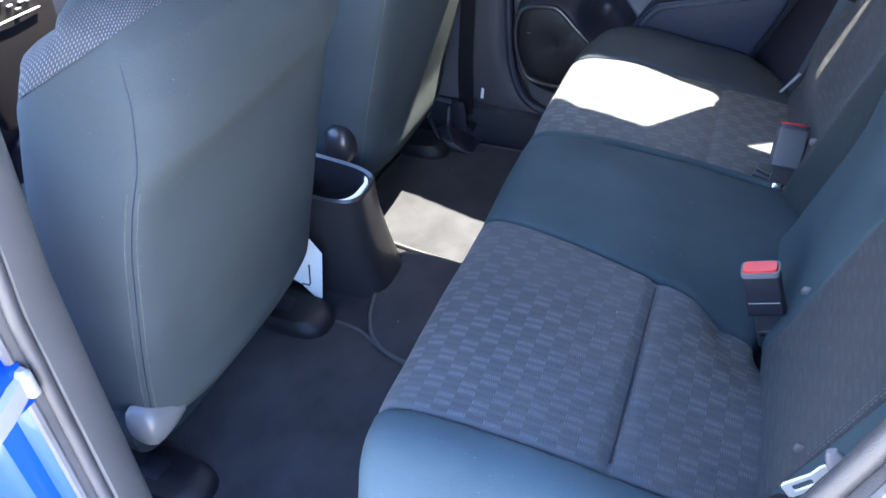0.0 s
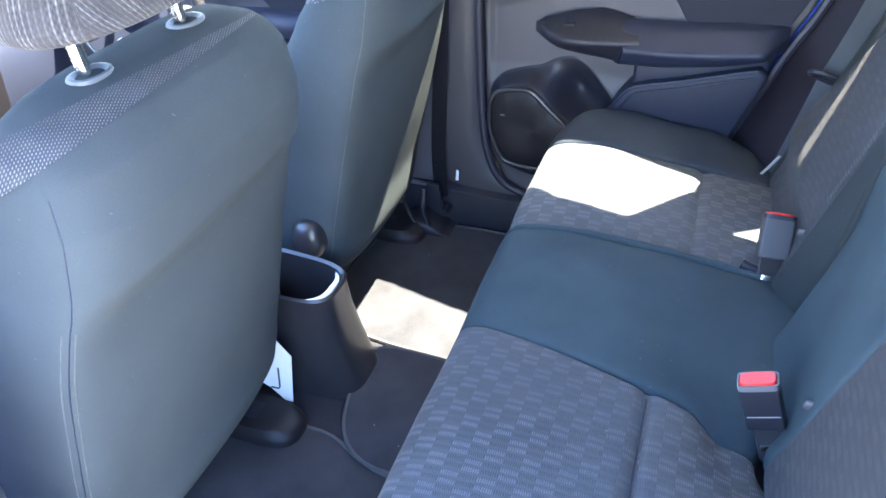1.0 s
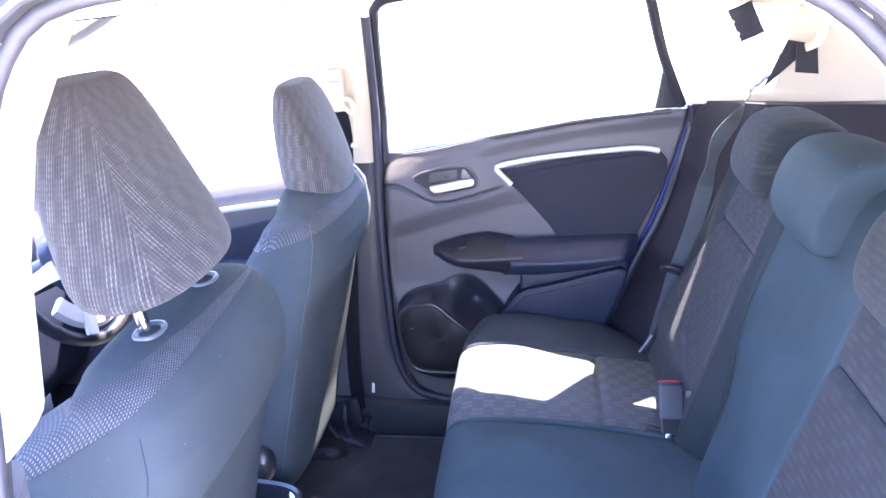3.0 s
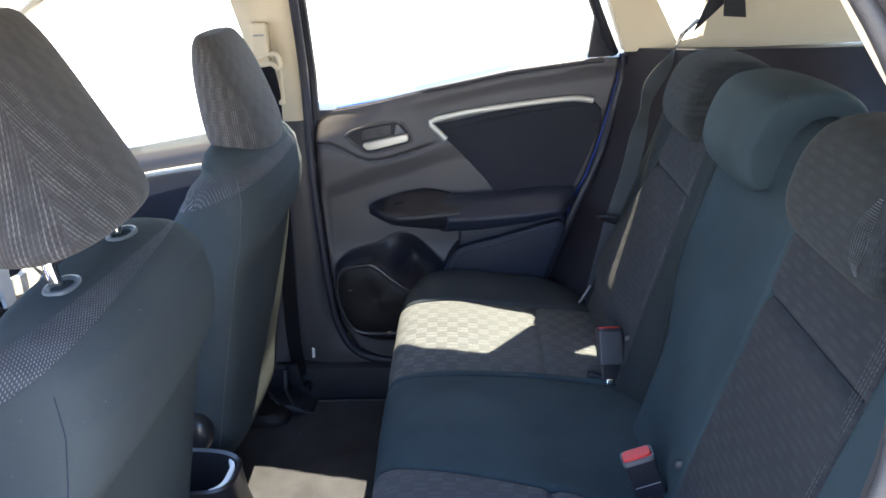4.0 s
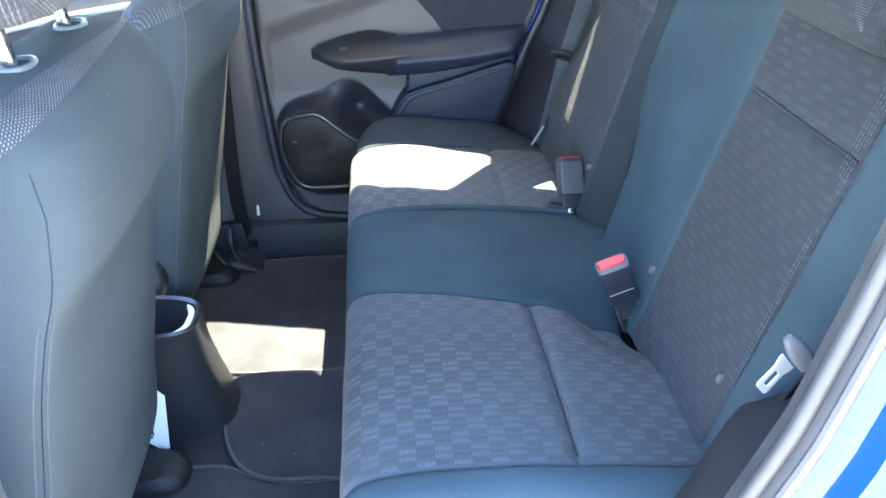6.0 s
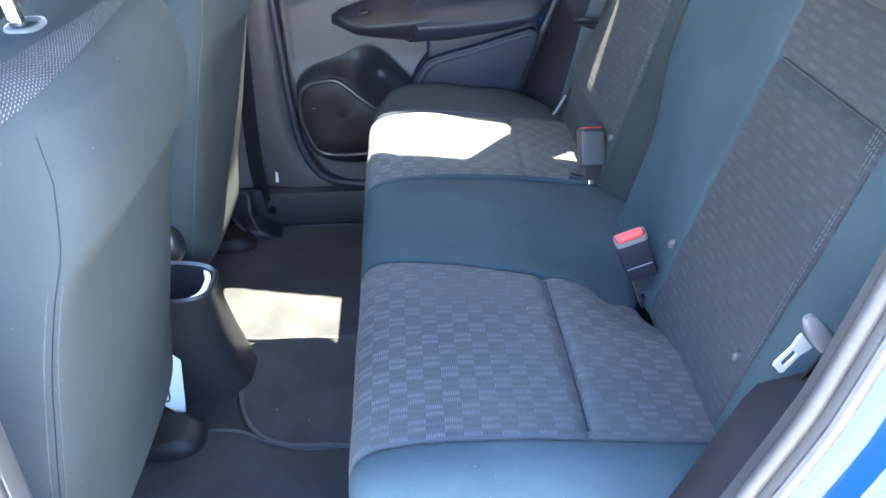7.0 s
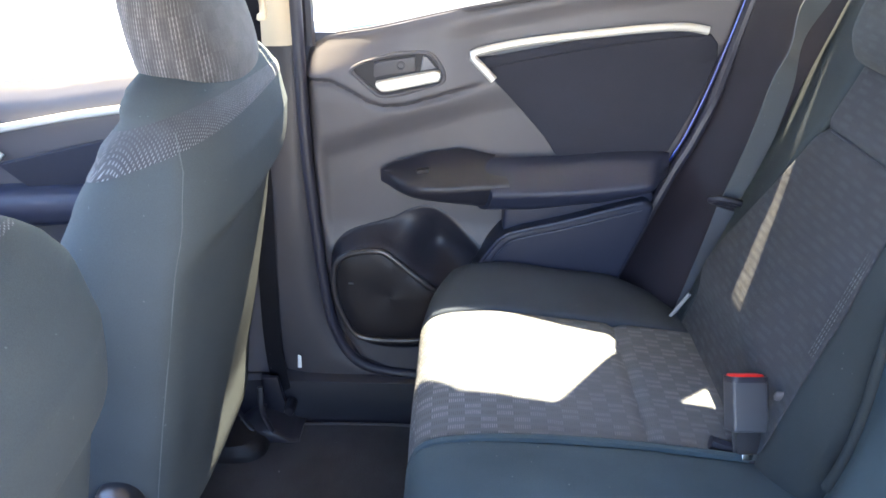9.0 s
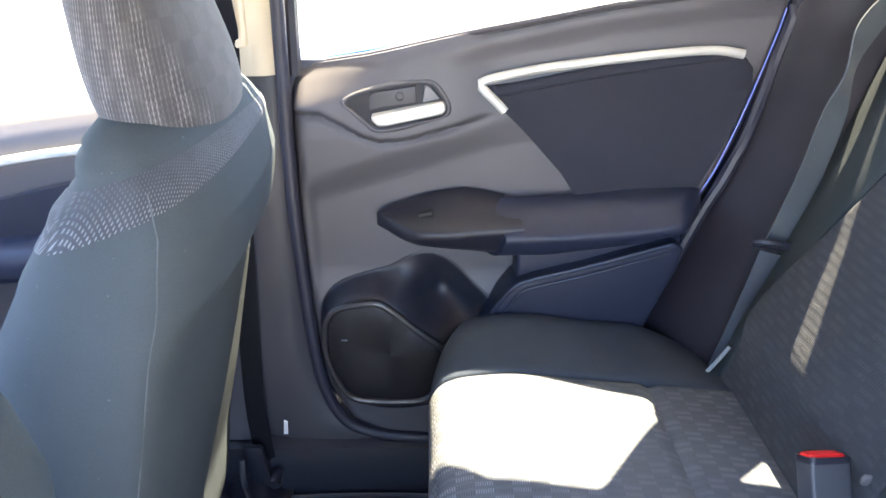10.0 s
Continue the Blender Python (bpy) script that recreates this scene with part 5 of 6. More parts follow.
bm = loft([[(SPK_X + (x - SPK_X) * s, y + h, SPK_Z + (z - SPK_Z) * s) for x, y, z in loop] for s, h in ((0.985, 0.006), (0.955, 0.003), (0.93, 0.0015), (0.6, 0.0), (0.3, 0.0), (0.02, 0.0))])
part("speaker_mesh", bm, GRILLE, door, "black loudspeaker mesh")
part("speaker_badge", box((-0.430, 1.6215, 0.617), (-0.420, 1.6245, 0.620), 0.0005), MID_GREY, door, "tiny grey badge")

# window: frame, division and panes
frame_line = spline([(-0.487, 1.04, 0), (-0.487, 1.20, 0), (-0.484, 1.37, 0), (-0.470, 1.415, 0), (-0.40, 1.432, 0), (-0.20, 1.452, 0), (-0.05, 1.470, 0), (0.05, 1.472, 0), (0.095, 1.45, 0), (0.112, 1.408, 0), (0.150, 1.30, 0), (0.205, 1.185, 0)], 70)
pts = [Vector((p.x, face_y(p.x, p.y) + 0.012, p.y)) for p in frame_line]
part("window_frame", tube(pts, 0.012, 8, False, 1.0, (0, 1, 0)), BLACK_PLASTIC, door, "black window frame of the door")
part("window_corner", prism([(0.145, 1.178), (0.205, 1.183), (0.160, 1.30)], "y", 1.640, 1.662, 0.002), BLACK_PLASTIC, door, "black plastic corner piece")
bm = sheet(lambda u, v: (lerp([(0, -0.49), (1, 0.21)], u), -0.055 * max(0.0, -0.19 + 0.70 * u) + inner_y(lerp(SILL, -0.49 + 0.70 * u) + (1.48 - lerp(SILL, -0.49 + 0.70 * u)) * v) + 0.03, lerp(SILL, -0.49 + 0.70 * u) - 0.02 + (1.495 - lerp(SILL, -0.49 + 0.70 * u)) * v), 8, 8, (0, 0.004, 0))
pane = part("pane", bm, GLASS, door, "clear side window glass")
pane.visible_shadow = False
part("sill_strip", tube([Vector((x, face_y(x, lerp(SILL, x)) + 0.004 + sill_out(x) - 0.013 * ease(x, -0.32, -0.12), lerp(SILL, x) - 0.002)) for x in [-0.485 + 0.035 * i for i in range(20)]], 0.006, 8), PILLAR_GREY, door, "dark grey rubber strip along the glass")

# ---- far front door ----
fdoor = thing("front_door", "closed front car door with dark lining and a bright trim strip", "car door", (-0.95, 1.70, 0.40))
FSILL = [(-1.45, 0.93), (-0.947, 0.975), (-0.726, 1.012), (-0.58, 1.040)]


def fdoor_skin(u, v):
    x = -1.50 + 0.92 * u
    z = 0.40 + v * (lerp(FSILL, x) - 0.40)
    y = inner_y(z) + 0.01 + 0.03 * ease(z, lerp(FSILL, x) - 0.06, lerp(FSILL, x)) ** 2 - 0.02 * ease(z, 0.80, 0.72)
    return (x, y, z)


part("lining", sheet(fdoor_skin, 30, 40, (0, 0.02, 0)), DOOR_GREY, fdoor, "grained grey plastic door lining")
part("outer_panel", prism([(-1.55, 0.40), (-0.56, 0.40), (-0.56, 1.03), (-0.75, 1.0), (-1.0, 0.96), (-1.5, 0.92)], "y", 1.705, 1.81, 0.006), PAINT, fdoor, "blue painted outside of the door")
pts = spline([(-1.09, 1.662, 0.882), (-1.0, 1.656, 0.900), (-0.9, 1.652, 0.920), (-0.80, 1.652, 0.935), (-0.72, 1.654, 0.944), (-0.66, 1.656, 0.942)], 30)
part("bright_trim", tube(pts, 0.0075, 8, False, 0.8, (0, 1, 0)), SILVER, fdoor, "bright silver trim strip")
pts = spline([(-1.09, 1.662, 0.882), (-1.075, 1.660, 0.865), (-1.045, 1.660, 0.838)], 10)
part("bright_trim", tube(pts, 0.0075, 8, False, 0.8, (0, 1, 0)), SILVER, fdoor, "bright silver trim strip")
part("cloth_insert", prism([(-1.05, 0.83), (-0.66, 0.925), (-0.62, 0.76), (-0.95, 0.74)], "y", 1.645, 1.665, 0.006), INSERT, fdoor, "dark cloth insert of the door")
part("lever", prism([(-1.24, 0.848), (-1.13, 0.868), (-1.12, 0.852), (-1.225, 0.832)], "y", 1.628, 1.648, 0.004), SILVER, fdoor, "bright silver door lever")
part("handle_bezel", prism([(-1.28, 0.85), (-1.22, 0.90), (-1.12, 0.905), (-1.10, 0.86), (-1.16, 0.82), (-1.25, 0.82)], "y", 1.645, 1.668, 0.006), BLACK_PLASTIC, fdoor, "black plastic bezel of the door handle")
rings = [[(x, 1.655 + a, 0.745 + 0.03 * ease(x, -1.2, -0.7) + b) for a, b in oval(0.06 * s, 0.035 * s, 2.8, 24)] for x, s in ((-1.25, 0.4), (-1.22, 0.8), (-1.1, 1), (-0.75, 1), (-0.66, 0.8))]
part("armrest", loft(rings), SOFT_BLACK, fdoor, "soft black vinyl armrest")
pts = [Vector((p.x, inner_y(p.y) + 0.012, p.y)) for p in spline([(-0.590, 1.03, 0), (-0.592, 1.25, 0), (-0.60, 1.38, 0), (-0.66, 1.405, 0), (-0.85, 1.395, 0), (-1.05, 1.34, 0), (-1.30, 1.15, 0), (-1.46, 0.95, 0)], 50)]
part("window_frame", tube(pts, 0.012, 8), BEIGE, fdoor, "beige lining round the front window")
bm = sheet(lambda u, v: (-1.44 + 0.85 * u, inner_y(0.95 + 0.45 * v) + 0.03, lerp(FSILL, -1.44 + 0.85 * u) - 0.02 + v * (lerp([(-1.44, 0.96), (-1.05, 1.34), (-0.85, 1.40), (-0.59, 1.43)], -1.44 + 0.85 * u) - lerp(FSILL, -1.44 + 0.85 * u) + 0.02)), 8, 8, (0, 0.004, 0))
pane = part("pane", bm, GLASS, fdoor, "clear side window glass")
pane.visible_shadow = False


# ---- floor mats ----
def mat_piece(outline, z, label):
    ring = [(p.x, p.y) for p in spline([(x, y, 0) for x, y in outline], 80, True)]
    n = len(ring)
    mx, my = sum(p[0] for p in ring) / n, sum(p[1] for p in ring) / n
    mat_ob = thing("floor_mat", label, "floor mat", (mx, my, z), "floor mats")
    rings = [[(mx + (x - mx) * s, my + (y - my) * s, z + h + 0.0015 * noise.noise((x * 9 * s, y * 9 * s, 0))) for x, y in ring] for s, h in ((1.0, 0.0), (1.0, 0.005), (0.97, 0.007), (0.7, 0.007), (0.4, 0.007), (0.03, 0.007))]
    part("carpet", loft(rings), MAT_CLOTH, mat_ob)
    part("binding", tube([(x, y, z + 0.005) for x, y in ring], 0.0042, 6, True), BINDING, mat_ob, "sewn edge binding")
    return mat_ob


mat_piece([(-0.76, 0.46), (-0.74, 0.62), (-0.73, 0.84), (-0.70, 0.885), (-0.62, 0.892), (-0.53, 0.890), (-0.47, 0.862), (-0.40, 0.84), (-0.30, 0.84), (-0.25, 0.82), (-0.25, 0.60), (-0.26, 0.44), (-0.40, 0.42), (-0.62, 0.42), (-0.72, 0.43)], 0.296, "black carpet mat in the near rear footwell")
mat_piece([(-0.525, 1.128), (-0.538, 1.05), (-0.536, 0.985), (-0.515, 0.915), (-0.480, 0.868), (-0.430, 0.845), (-0.36, 0.842), (-0.25, 0.845), (-0.25, 1.0), (-0.25, 1.13), (-0.36, 1.132)], 0.303, "black carpet mat over the middle hump")
mat_piece([(-0.70, 1.22), (-0.70, 1.45), (-0.66, 1.58), (-0.50, 1.605), (-0.30, 1.605), (-0.25, 1.58), (-0.25, 1.35), (-0.25, 1.16), (-0.36, 1.145), (-0.52, 1.148), (-0.64, 1.17)], 0.296, "black carpet mat in the far rear footwell, partly sunlit")

# ---- centre console with an open bin at its rear ----
console = thing("centre_console", "black plastic centre console with an open bin at its end", "console", (-0.66, 1.015, 0.29))
secs = [(0.291, -0.655, 1.048, 0.142, 0.083), (0.32, -0.660, 1.047, 0.139, 0.081), (0.40, -0.668, 1.040, 0.128, 0.075), (0.47, -0.672, 1.034, 0.120, 0.068), (0.525, -0.672, 1.029, 0.117, 0.064), (0.540, -0.672, 1.028, 0.118, 0.065), (0.545, -0.672, 1.028, 0.114, 0.061), (0.540, -0.672, 1.028, 0.108, 0.056), (0.50, -0.672, 1.029, 0.102, 0.052), (0.38, -0.668, 1.032, 0.097, 0.050)]
rings = [[(xc + a, yc + b, z + 0.10 * (xc + a + 0.672) * -0.5 * ease(z, 0.30, 0.54)) for a, b in oval(hx, hy, 3.4, 56)] for z, xc, yc, hx, hy in secs]
part("bin", loft(rings), GLOSS_BLACK, console, "open black plastic bin")
rings = []
for i in range(13):
    x = -1.35 + 0.63 * i / 12
    rings.append([(x, 1.015 + a, 0.40 + 0.02 * ease(x, -0.9, -1.3) + b) for a, b in oval(0.095, 0.115, 4, 32)])
part("tunnel_cover", loft(rings), BLACK_PLASTIC, console)
liner = []
for i in range(19):
    t = -1.25 + 2.0 * i / 18
    inset = 0.012 * math.sin(math.pi * (i + 0.15) / 18.3) ** 0.8
    wall = Vector((-0.672 + 0.1050 * math.cos(t) ** 0.6, 1.028 + 0.0535 * math.copysign(abs(math.sin(t)) ** 0.6, t), 0.0))
    inward = (Vector((-0.640, 1.028, 0)) - wall).normalized()
    liner.append([wall + inward * d + Vector((0, 0, z)) for d, z in ((0.0, 0.500), (0.0, 0.533), (inset, 0.530), (inset + 0.001, 0.527), (0.002, 0.500))])
part("liner", loft(liner), PAPER, console, "edge of a white paper liner in the bin")
paper = solid("paper_tag", prism([(-0.72, 0.37), (-0.665, 0.346), (-0.640, 0.322), (-0.623, 0.321), (-0.610, 0.443), (-0.65, 0.49), (-0.72, 0.49)], "y", 0.9235, 0.925), PAPER, "white paper tag hanging beside the seat", "paper tag")
part("printed_line", tube([(-0.664, 0.9228, 0.349), (-0.648, 0.9228, 0.350), (-0.645, 0.9228, 0.356), (-0.642, 0.9228, 0.405)], 0.0016, 6), GRILLE, paper, "dark printed outline")

# ---- belt buckles ----
def oriented(bm, origin, ax, ay, az):
    m = Matrix((Vector(ax), Vector(ay), Vector(az))).transposed().to_4x4()
    bm.transform(Matrix.Translation(origin) @ m)
    return bm


def frame_axes(along, up):
    az = Vector(up).normalized()
    ax = (Vector(along) - Vector(along).dot(az) * az).normalized()
    return ax, az.cross(ax), az


def buckle(origin, along, up, label, flat=0.014, plain=False):
    ob = thing("seat_belt_buckle", label, "belt buckle", origin, "belt buckles")
    ax, ay, az = frame_axes(along, up)
    part("body", oriented(box((-0.0225, -flat, -0.068), (0.0225, flat, -0.002), 0.004, 3), origin, ax, ay, az), DARK_SLATE if plain else BLACK_PLASTIC, ob, "black plastic buckle body")
    part("bezel", oriented(ring_prism([(p[0], p[1]) for p in oval(0.0235, flat + 0.001, 6, 32)], [(p[0], p[1]) for p in oval(0.0216, flat - 0.0017, 6, 32)], "z", -0.006, 0.001), origin, ax, ay, az), BLACK_PLASTIC if plain else MID_GREY, ob, "black rim" if plain else "grey rim")
    rings = [[(a * s, b * s, h) for a, b in oval(0.0211, flat - 0.0022, 5, 32)] for s, h in ((1, -0.008), (1, 0.0010), (0.93, 0.0034), (0.5, 0.0040), (0.05, 0.0040))]
    part("button", oriented(loft(rings), origin, ax, ay, az), RED, ob, "red release button")
    if not plain:
        part("groove", oriented(box((-0.019, -flat - 0.0006, -0.0465), (0.019, -flat + 0.001, -0.0450), 0.0004), origin, ax, ay, az), GREY_PLASTIC, ob)
    part("stalk", oriented(box((-0.016, -0.008, -0.125), (0.016, 0.008, -0.055), 0.004), origin, ax, ay, az), DARK_WEB, ob, "dark webbing stalk")
    part("rivet", oriented(box((-0.012, -flat + 0.002, -0.103), (0.010, -flat + 0.008, -0.094), 0.002), origin, ax, ay, az), CHROME, ob)
    return ob


buckle((0.113, 0.816, 0.735), (0.039, 0.0, 0.018), (-0.36, 0.06, 0.93), "black belt buckle with a red button, standing between the cushions")
buckle((0.139, 1.196, 0.735), (1.0, 0.10, 0.05), (-0.02, 0.50, 0.86), "black belt buckle beside the narrow seat section", 0.016, True)
bm = tube(spline([(0.100, 1.165, 0.655), (0.125, 1.160, 0.650), (0.150, 1.158, 0.655)], 8), 0.009, 8)
solid("belt_stalk", bm, BLACK_PLASTIC, "black hinged belt stalk lying on the cushion", "belt stalk")
# ---- far rear belt ----
belt = thing("seat_belt", "dark grey seat belt running down past the far backrest", "seat belt", (0.20, 1.52, 0.66), "seat belts")
run = spline([(0.322, 1.530, 1.245), (0.298, 1.528, 1.19), (0.260, 1.518, 1.13), (0.246, 1.512, 1.06), (0.226, 1.508, 0.95), (0.200, 1.506, 0.85)], 44)
part("webbing", strip(run, 0.038, 0.0022, lambda s: (1.0 - 1.05 * ease(s, 0.30, 0.0), 0.15 + 0.9 * math.exp(-((s - 0.42) / 0.09) ** 2) + 0.8 * ease(s, 0.30, 0.0), -0.28)), WEB, belt)
# lower length of the same belt, its colour lowered for shade
run = spline([(0.192, 1.500, 0.835), (0.180, 1.505, 0.76), (0.166, 1.512, 0.68), (0.156, 1.52, 0.62)], 14)
part("webbing_lower", strip(run, 0.032, 0.0022, (1.0, -0.35, -0.2)), WEB_SHADED, belt, "lower webbing, darkened as in shade")
pts = spline([(0.165, 1.500, 0.850), (0.170, 1.488, 0.858), (0.195, 1.484, 0.855), (0.222, 1.487, 0.846), (0.224, 1.500, 0.838), (0.20, 1.507, 0.842)], 30, True)
part("guide", tube(pts, 0.0055, 8, True), BLACK_PLASTIC, belt, "black plastic belt guide")
part("anchor", tube(spline([(0.118, 1.497, 0.622), (0.135, 1.49, 0.655), (0.152, 1.485, 0.690)], 8), 0.003, 6), GREY_PLASTIC, belt, "thin grey lever beside the belt")
# the same strap higher up: its backlit darkness is put into the colour
run = spline([(0.318, 1.530, 1.238), (0.330, 1.522, 1.252), (0.345, 1.515, 1.270)], 12)
part("webbing_upper", strip(run, 0.026, 0.0022, (-0.05, 1.0, -0.1)), DARK_WEB, belt, "upper webbing, darkened as if backlit")
# upper anchor and the stowed middle belt
anchor = thing("belt_anchor", "beige belt anchor on the quarter lining with dark webbing", "belt anchor", (0.42, 1.53, 1.33))
pts = spline([(0.385, 1.515, 1.395), (0.41, 1.505, 1.39), (0.432, 1.505, 1.365), (0.428, 1.510, 1.335), (0.405, 1.512, 1.322)], 20)
part("hook", tube(pts, 0.010, 8), BEIGE, anchor, "beige plastic hook")
# strap ends at the anchor carry the backlit darkness in their colour too
part("webbing", prism([(0.388, 1.335), (0.428, 1.325), (0.437, 1.272), (0.392, 1.275)], "y", 1.506, 1.510), DARK_WEB, anchor, "dark webbing")
part("webbing_fold", prism([(0.372, 1.338), (0.420, 1.330), (0.398, 1.305), (0.335, 1.243)], "y", 1.511, 1.514), DARK_WEB, anchor, "folded webbing, darkened as if backlit")
part("cord", tube(spline([(0.2858, 1.512, 1.294), (0.2921, 1.512, 1.2866), (0.3095, 1.512, 1.2819), (0.328, 1.512, 1.2851), (0.3465, 1.512, 1.296), (0.365, 1.512, 1.314)], 20), 0.0011, 6), DARK_WEB, anchor, "thin dark cord")
stow = thing("belt_tongue", "dark square belt tongue stowed on the quarter lining", "belt tongue", (0.29, 1.50, 1.36))
part("plate", prism([(0.249, 1.395), (0.293, 1.414), (0.326, 1.353), (0.283, 1.334)], "y", 1.510, 1.518, 0.002), BLACK_PLASTIC, stow)
part("clip", tube(spline([(0.262, 1.508, 1.375), (0.252, 1.506, 1.36), (0.262, 1.506, 1.345), (0.275, 1.508, 1.352)], 14), 0.004, 6), BEIGE, stow, "beige clip")

# ---- near rear belt tongue ----
tongue = thing("seat_belt", "seat belt tongue with grey grip hanging by the near doorway", "seat belt", (0.16, 0.42, 0.82), "seat belts")
ax, ay, az = frame_axes((0.050, 0.0, 0.042), (0.25, -0.95, 0.15))
outer = [(-0.0192, -0.0063), (-0.0163, -0.0085), (0.0059, -0.0078), (0.0148, -0.0111), (0.0192, -0.0111), (0.0192, 0.0111), (0.0148, 0.0111), (0.0059, 0.0078), (-0.0163, 0.0085), (-0.0192, 0.0063)]
inner = [(-0.0126, -0.0030), (-0.0111, -0.0041), (0.0000, -0.0041), (0.0030, -0.0041), (0.0044, -0.0030), (0.0044, 0.0030), (0.0030, 0.0041), (0.0000, 0.0041), (-0.0111, 0.0041), (-0.0126, 0.0030)]
part("plate", oriented(ring_prism(outer, inner, "z", -0.0012, 0.0012), (0.1460, 0.420, 0.848), ax, ay, az), TONGUE, tongue, "bright steel tongue")
rings = []
for i, p in enumerate(spline([(0.150, 0.421, 0.892), (0.158, 0.418, 0.882), (0.170, 0.416, 0.867), (0.183, 0.414, 0.850)], 14)):
    rings.append([p + Vector((0.20, -0.9, 0.1)).normalized() * b + Vector((0.65, 0.1, 0.55)).normalized() * a for a, b in oval(0.0098 * max(0.25, math.sin(math.pi * (i + 0.3) / 13.6) ** 0.35), 0.006 * max(0.25, math.sin(math.pi * (i + 0.3) / 13.6) ** 0.35), 3.0, 20)])
part("grip", loft(rings), MID_GREY, tongue, "grey plastic grip")
run = spline([(0.250, 0.375, 1.10), (0.220, 0.395, 0.98), (0.188, 0.410, 0.885), (0.166, 0.416, 0.82), (0.146, 0.420, 0.755), (0.128, 0.420, 0.70), (0.110, 0.41, 0.62)], 24)
part("webbing", strip(run, 0.026, 0.0022, (0.9, 0.2, 0.45)), BLACK_WEB, tongue, "dark webbing")

# ---- far pillar: front belt, its guide and the foot ----
fbelt = thing("seat_belt", "front seat belt hanging on the beige door pillar", "seat belt", (-0.54, 1.60, 1.08), "seat belts")
part("slider", box((-0.594, 1.592, 1.190), (-0.558, 1.625, 1.274), 0.005, 3), BEIGE, fbelt, "beige height slider")
part("slot", box((-0.588, 1.590, 1.246), (-0.564, 1.594, 1.250), 0.001), GREY_PLASTIC, fbelt, "thin shadowed slot")
part("ring", tube(spline([(-0.592, 1.592, 1.192), (-0.575, 1.586, 1.186), (-0.552, 1.584, 1.188), (-0.538, 1.586, 1.176), (-0.534, 1.590, 1.190), (-0.542, 1.594, 1.206), (-0.560, 1.596, 1.206)], 30, True), 0.0055, 8, True), BEIGE, fbelt, "beige belt ring")
part("webbing", strip(spline([(-0.567, 1.590, 1.188), (-0.560, 1.600, 1.12), (-0.566, 1.618, 1.05), (-0.575, 1.632, 0.80), (-0.585, 1.632, 0.50), (-0.575, 1.63, 0.36)], 24), 0.034, 0.0022, (1, 0.1, 0.1)), BLACK_WEB, fbelt, "dark webbing")
part("guide", box((-0.551, 1.606, 1.092), (-0.537, 1.630, 1.178), 0.005, 3), BEIGE, fbelt, "upright beige belt guide")
foot = thing("belt_bracket", "black belt anchor bracket at the foot of the pillar", "bracket", (-0.56, 1.58, 0.30))
rings = []
for i in range(15):
    t = i / 14
    x = -0.660 + 0.130 * t
    h = 0.012 + 0.034 * math.sin(math.pi * min(1, t * 1.15)) ** 0.8
    rings.append([(x, 1.585 + a * (0.8 + 0.2 * math.sin(math.pi * t)), 0.296 + h / 2 + b) for a, b in oval(0.046, h / 2, 3.0, 24)])
part("base", loft(rings), BLACK_PLASTIC, foot, "rounded black plastic foot cover")
for pts in ([(-0.600, 1.565, 0.420), (-0.596, 1.552, 0.370), (-0.578, 1.548, 0.325)], [(-0.650, 1.560, 0.375), (-0.620, 1.548, 0.335), (-0.585, 1.546, 0.315)]):
    part("rib", tube(spline(pts, 14), 0.006, 8, False, 0.6), BLACK_PLASTIC, foot, "curved black plastic rib")
part("plate", prism([(-0.600, 0.33), (-0.560, 0.33), (-0.575, 0.415), (-0.608, 0.415)], "y", 1.600, 1.612, 0.003), BLACK_PLASTIC, foot)
part("bolt", loft([[(-0.555 + a * s, 1.590 - d, 0.345 + b * s) for a, b in oval(0.011, 0.011, 2, 16)] for s, d in ((1, -0.03), (1, 0.0), (0.8, 0.004), (0.3, 0.004))]), BLACK_PLASTIC, foot, "round bolt head")
part("bolt", loft([[(-0.668 + a * s, 1.580 - d, 0.36 + b * s) for a, b in oval(0.005, 0.005, 2, 12)] for s, d in ((1, -0.03), (1, 0.0), (0.5, 0.003))]), CHROME, foot, "bright bolt head")
solid("paper_label", prism([(-0.541, 0.418), (-0.534, 0.418), (-0.533, 0.444), (-0.539, 0.447)], "y", 1.634, 1.637), PAPER, "tiny white paper label on the pillar", "label")

# ---- front of the car ----
dash = thing("dashboard", "dark grey dashboard across the front of the car", "dashboard", (-1.5, 1.03, 0.29))
prof = [(-1.38, 0.45), (-1.33, 0.62), (-1.34, 0.78), (-1.40, 0.88), (-1.52, 0.93), (-1.68, 0.97), (-1.72, 0.95), (-1.72, 0.35)]
ringp = spline([(a, b, 0) for a, b in prof], 48, True)
part("body", loft([[(p.x, y, p.y) for p in ringp] for y in (0.36, 0.6, 0.9, 1.2, 1.5, 1.72)]), SOFT_BLACK, dash)
part("centre_panel", prism([(0.92, 0.55), (1.12, 0.55), (1.14, 0.84), (0.90, 0.84)], "x", -1.345, -1.318, 0.008), GRILLE, dash, "black centre panel")
part("trim", tube(spline([(-1.335, 0.45, 0.76), (-1.325, 0.7, 0.755), (-1.322, 0.92, 0.75)], 16), 0.006, 8), SILVER, dash, "silver trim strip")
part("panel_strip", tube([(-1.313, 0.945, 0.757), (-1.312, 1.03, 0.7555), (-1.313, 1.090, 0.753)], 0.0022, 6), SILVER, dash, "thin bright strip across the centre panel")
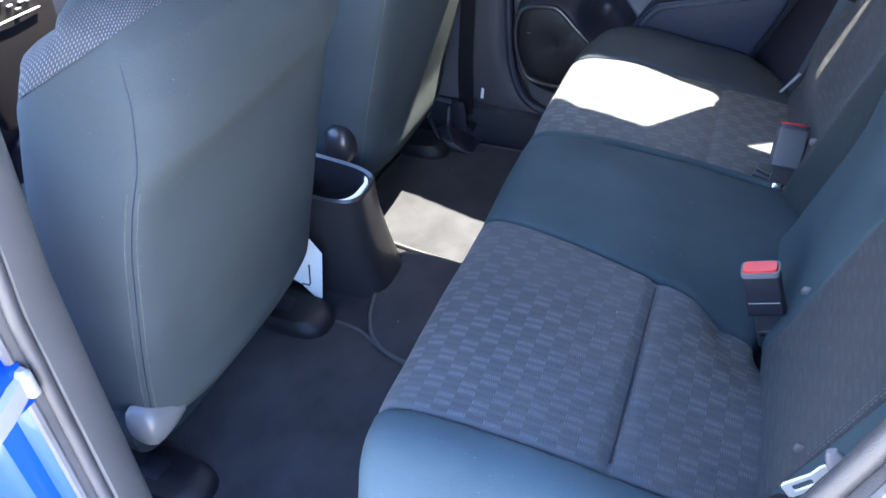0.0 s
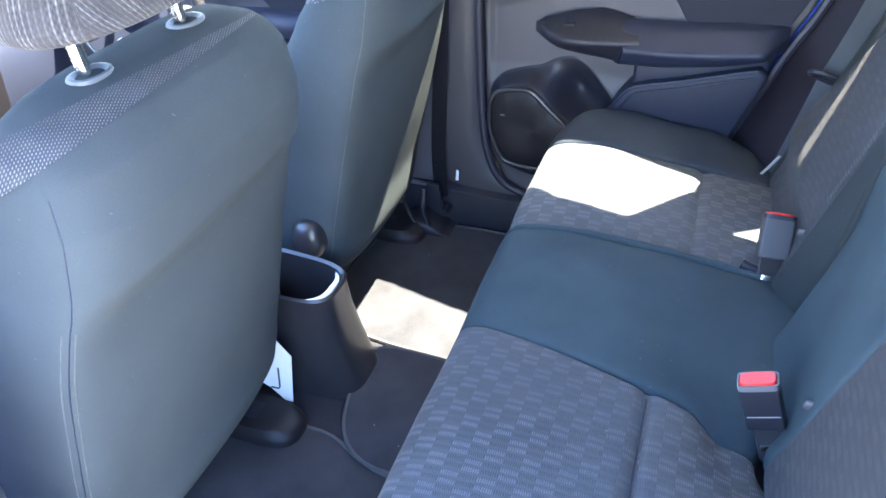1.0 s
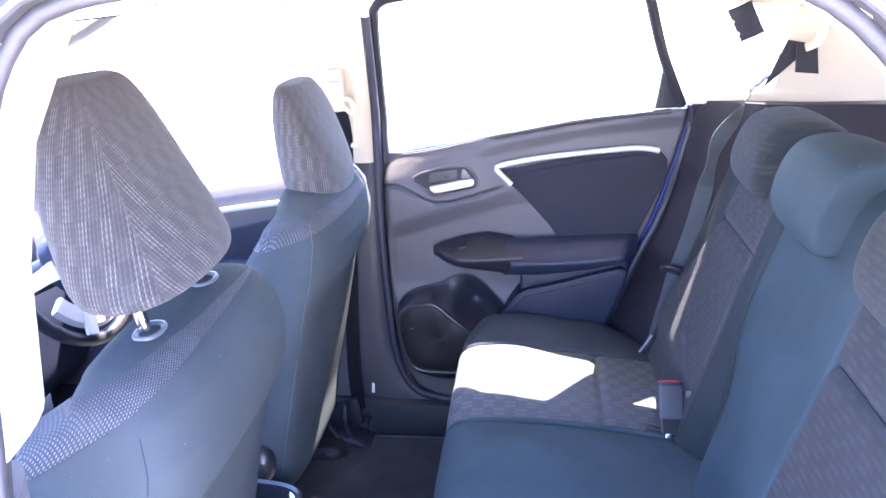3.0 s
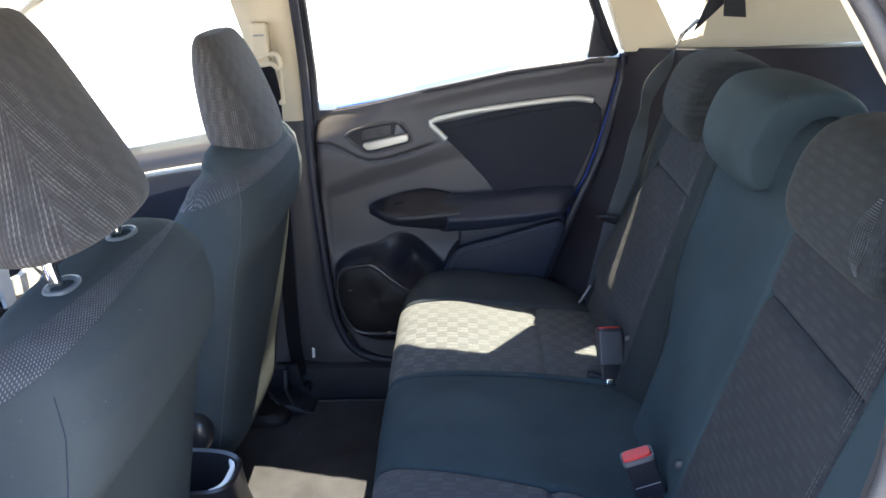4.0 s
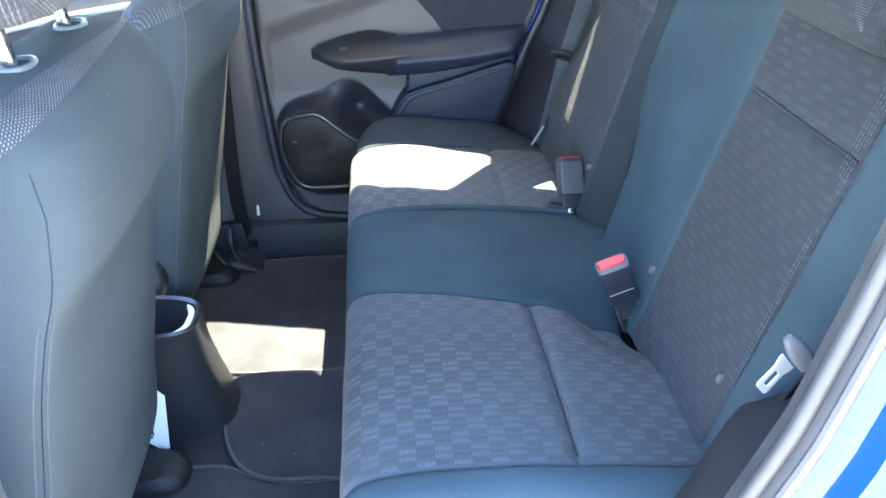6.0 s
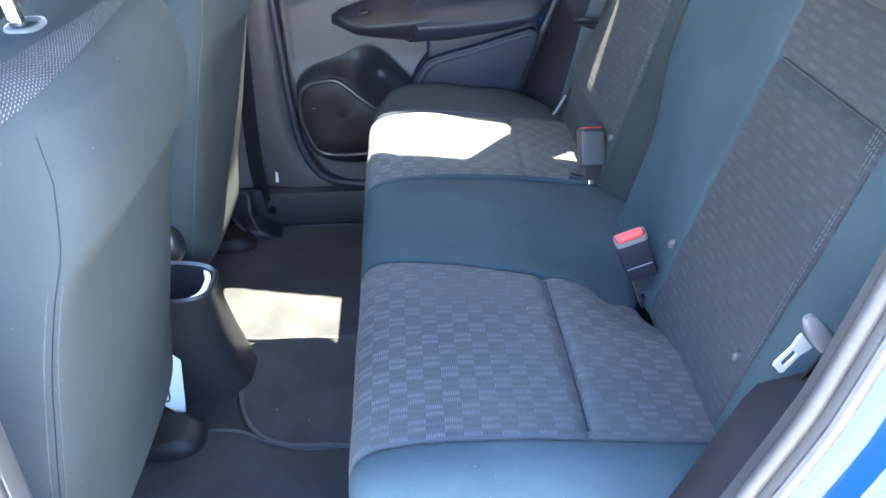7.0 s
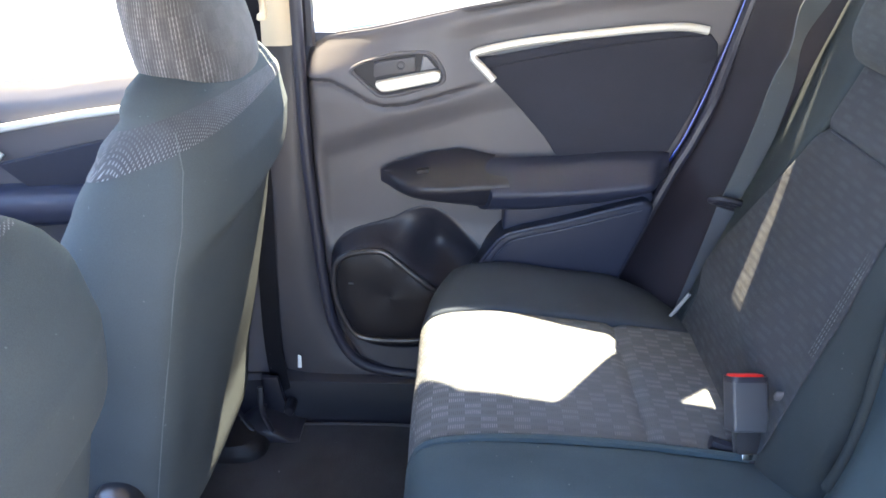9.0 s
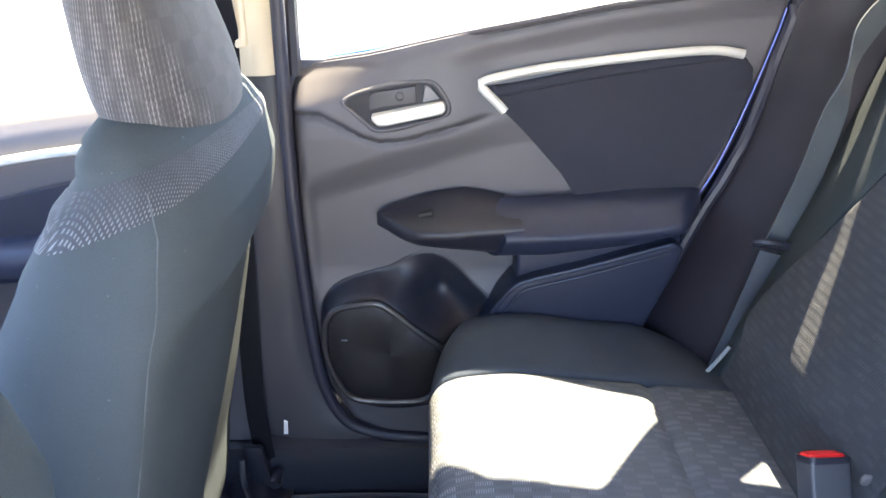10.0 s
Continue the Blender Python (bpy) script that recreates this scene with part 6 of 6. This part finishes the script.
for y0, z0 in ((1.008, 0.795), (1.025, 0.779), (1.041, 0.767), (1.053, 0.777), (1.069, 0.774)):
    part("switch", box((-1.318, y0 - 0.006, z0 - 0.0018), (-1.312, y0 + 0.006, z0 + 0.0018), 0.0008), GREY_PLASTIC, dash, "small pale switch mark")
part("firewall", box((-1.80, 0.30, 0.29), (-1.74, 1.76, 0.98), 0.004), SOFT_BLACK, dash)
wheel = thing("steering_wheel", "black steering wheel with silver spokes", "steering wheel", (-1.14, 1.345, 0.895))
tilt = Matrix.Translation((-1.14, 1.345, 0.895)) @ Matrix.Rotation(radians(66), 4, "Y")
bm = tube([(0.183 * math.cos(a), 0.183 * math.sin(a), 0) for a in [2 * math.pi * i / 48 for i in range(48)]], 0.0145, 10, True)
bm.transform(tilt)
part("rim", bm, GLOSS_BLACK, wheel)
arc = [radians(-62 + 124 * i / 24) for i in range(25)]
bm = loft([[(r * math.cos(a), r * math.sin(a), h) for r, h in ((0.112, 0.016), (0.118, 0.024), (0.152, 0.020), (0.160, 0.010), (0.150, 0.004), (0.114, 0.006))] for a in arc])
bm.transform(tilt)
part("garnish", bm, SILVER, wheel, "curved silver garnish")
for ang in (90, 270, 28, -28):
    a = radians(ang)
    d, e = Vector((math.cos(a), math.sin(a), 0)), Vector((-math.sin(a), math.cos(a), 0))
    bm = loft([[d * r + e * s * w + Vector((0, 0, h + 0.02)) for s, h in ((-1, -0.004), (1, -0.004), (1, 0.006), (-1, 0.006))] for r, w in ((0.05, 0.024), (0.11, 0.017), (0.178, 0.014))])
    bm.transform(tilt)
    part("spoke", bm, SILVER, wheel, "silver spoke")
bm = loft([[(a * s, b * s, h) for a, b in oval(0.068, 0.075, 2.6, 30)] for s, h in ((0.6, -0.03), (1, 0.0), (1, 0.025), (0.85, 0.04), (0.4, 0.046), (0.05, 0.047))])
bm.transform(tilt)
part("hub", bm, SOFT_BLACK, wheel, "soft black hub")
bm = tube([(-1.15, 1.345, 0.885), (-1.36, 1.345, 0.79)], 0.035, 12)
part("column", bm, BLACK_PLASTIC, wheel)

# ---- near doorway: door check and hinge ----
check = thing("door_check", "pale steel door check strap on the blue jamb", "door check", (-0.55, 0.22, 0.75))
part("arm", strip(spline([(-0.534, 0.284, 0.826), (-0.528, 0.262, 0.820), (-0.522, 0.22, 0.814), (-0.51, 0.12, 0.81), (-0.50, 0.05, 0.81)], 20), 0.028, 0.009, (0.1, 0.0, 1)), GREY_PLASTIC, check, "pale strap")
part("knob", loft([[(-0.530 + 0.010 * a, 0.283 + 0.007 * b, z) for a, b in oval(s, s, 2.2, 16)] for s, z in ((0.5, 0.806), (1.0, 0.811), (1.0, 0.839), (0.5, 0.844))]), GREY_PLASTIC, check, "rounded pale end")
part("bracket", box((-0.585, 0.255, 0.795), (-0.532, 0.288, 0.85), 0.004), PAINT, check, "blue painted bracket")
# a few crumbs on the floor and seats
rnd = random.Random(4)
for x, y, z in ((-0.551, 1.465, 0.3045), (-0.46, 0.93, 0.3115), (-0.40, 0.90, 0.3115), (-0.045, 0.735, 0.6735)):
    ring = [(x + 0.0011 * math.cos(a) * rnd.uniform(0.6, 1.2), y + 0.0009 * math.sin(a) * rnd.uniform(0.6, 1.2)) for a in [i * 1.047 for i in range(6)]]
    solid("crumb", prism(ring, "z", z - 0.002, z + 0.001), MID_GREY, "tiny pale crumb on dark cloth", "crumb", "", "crumbs")
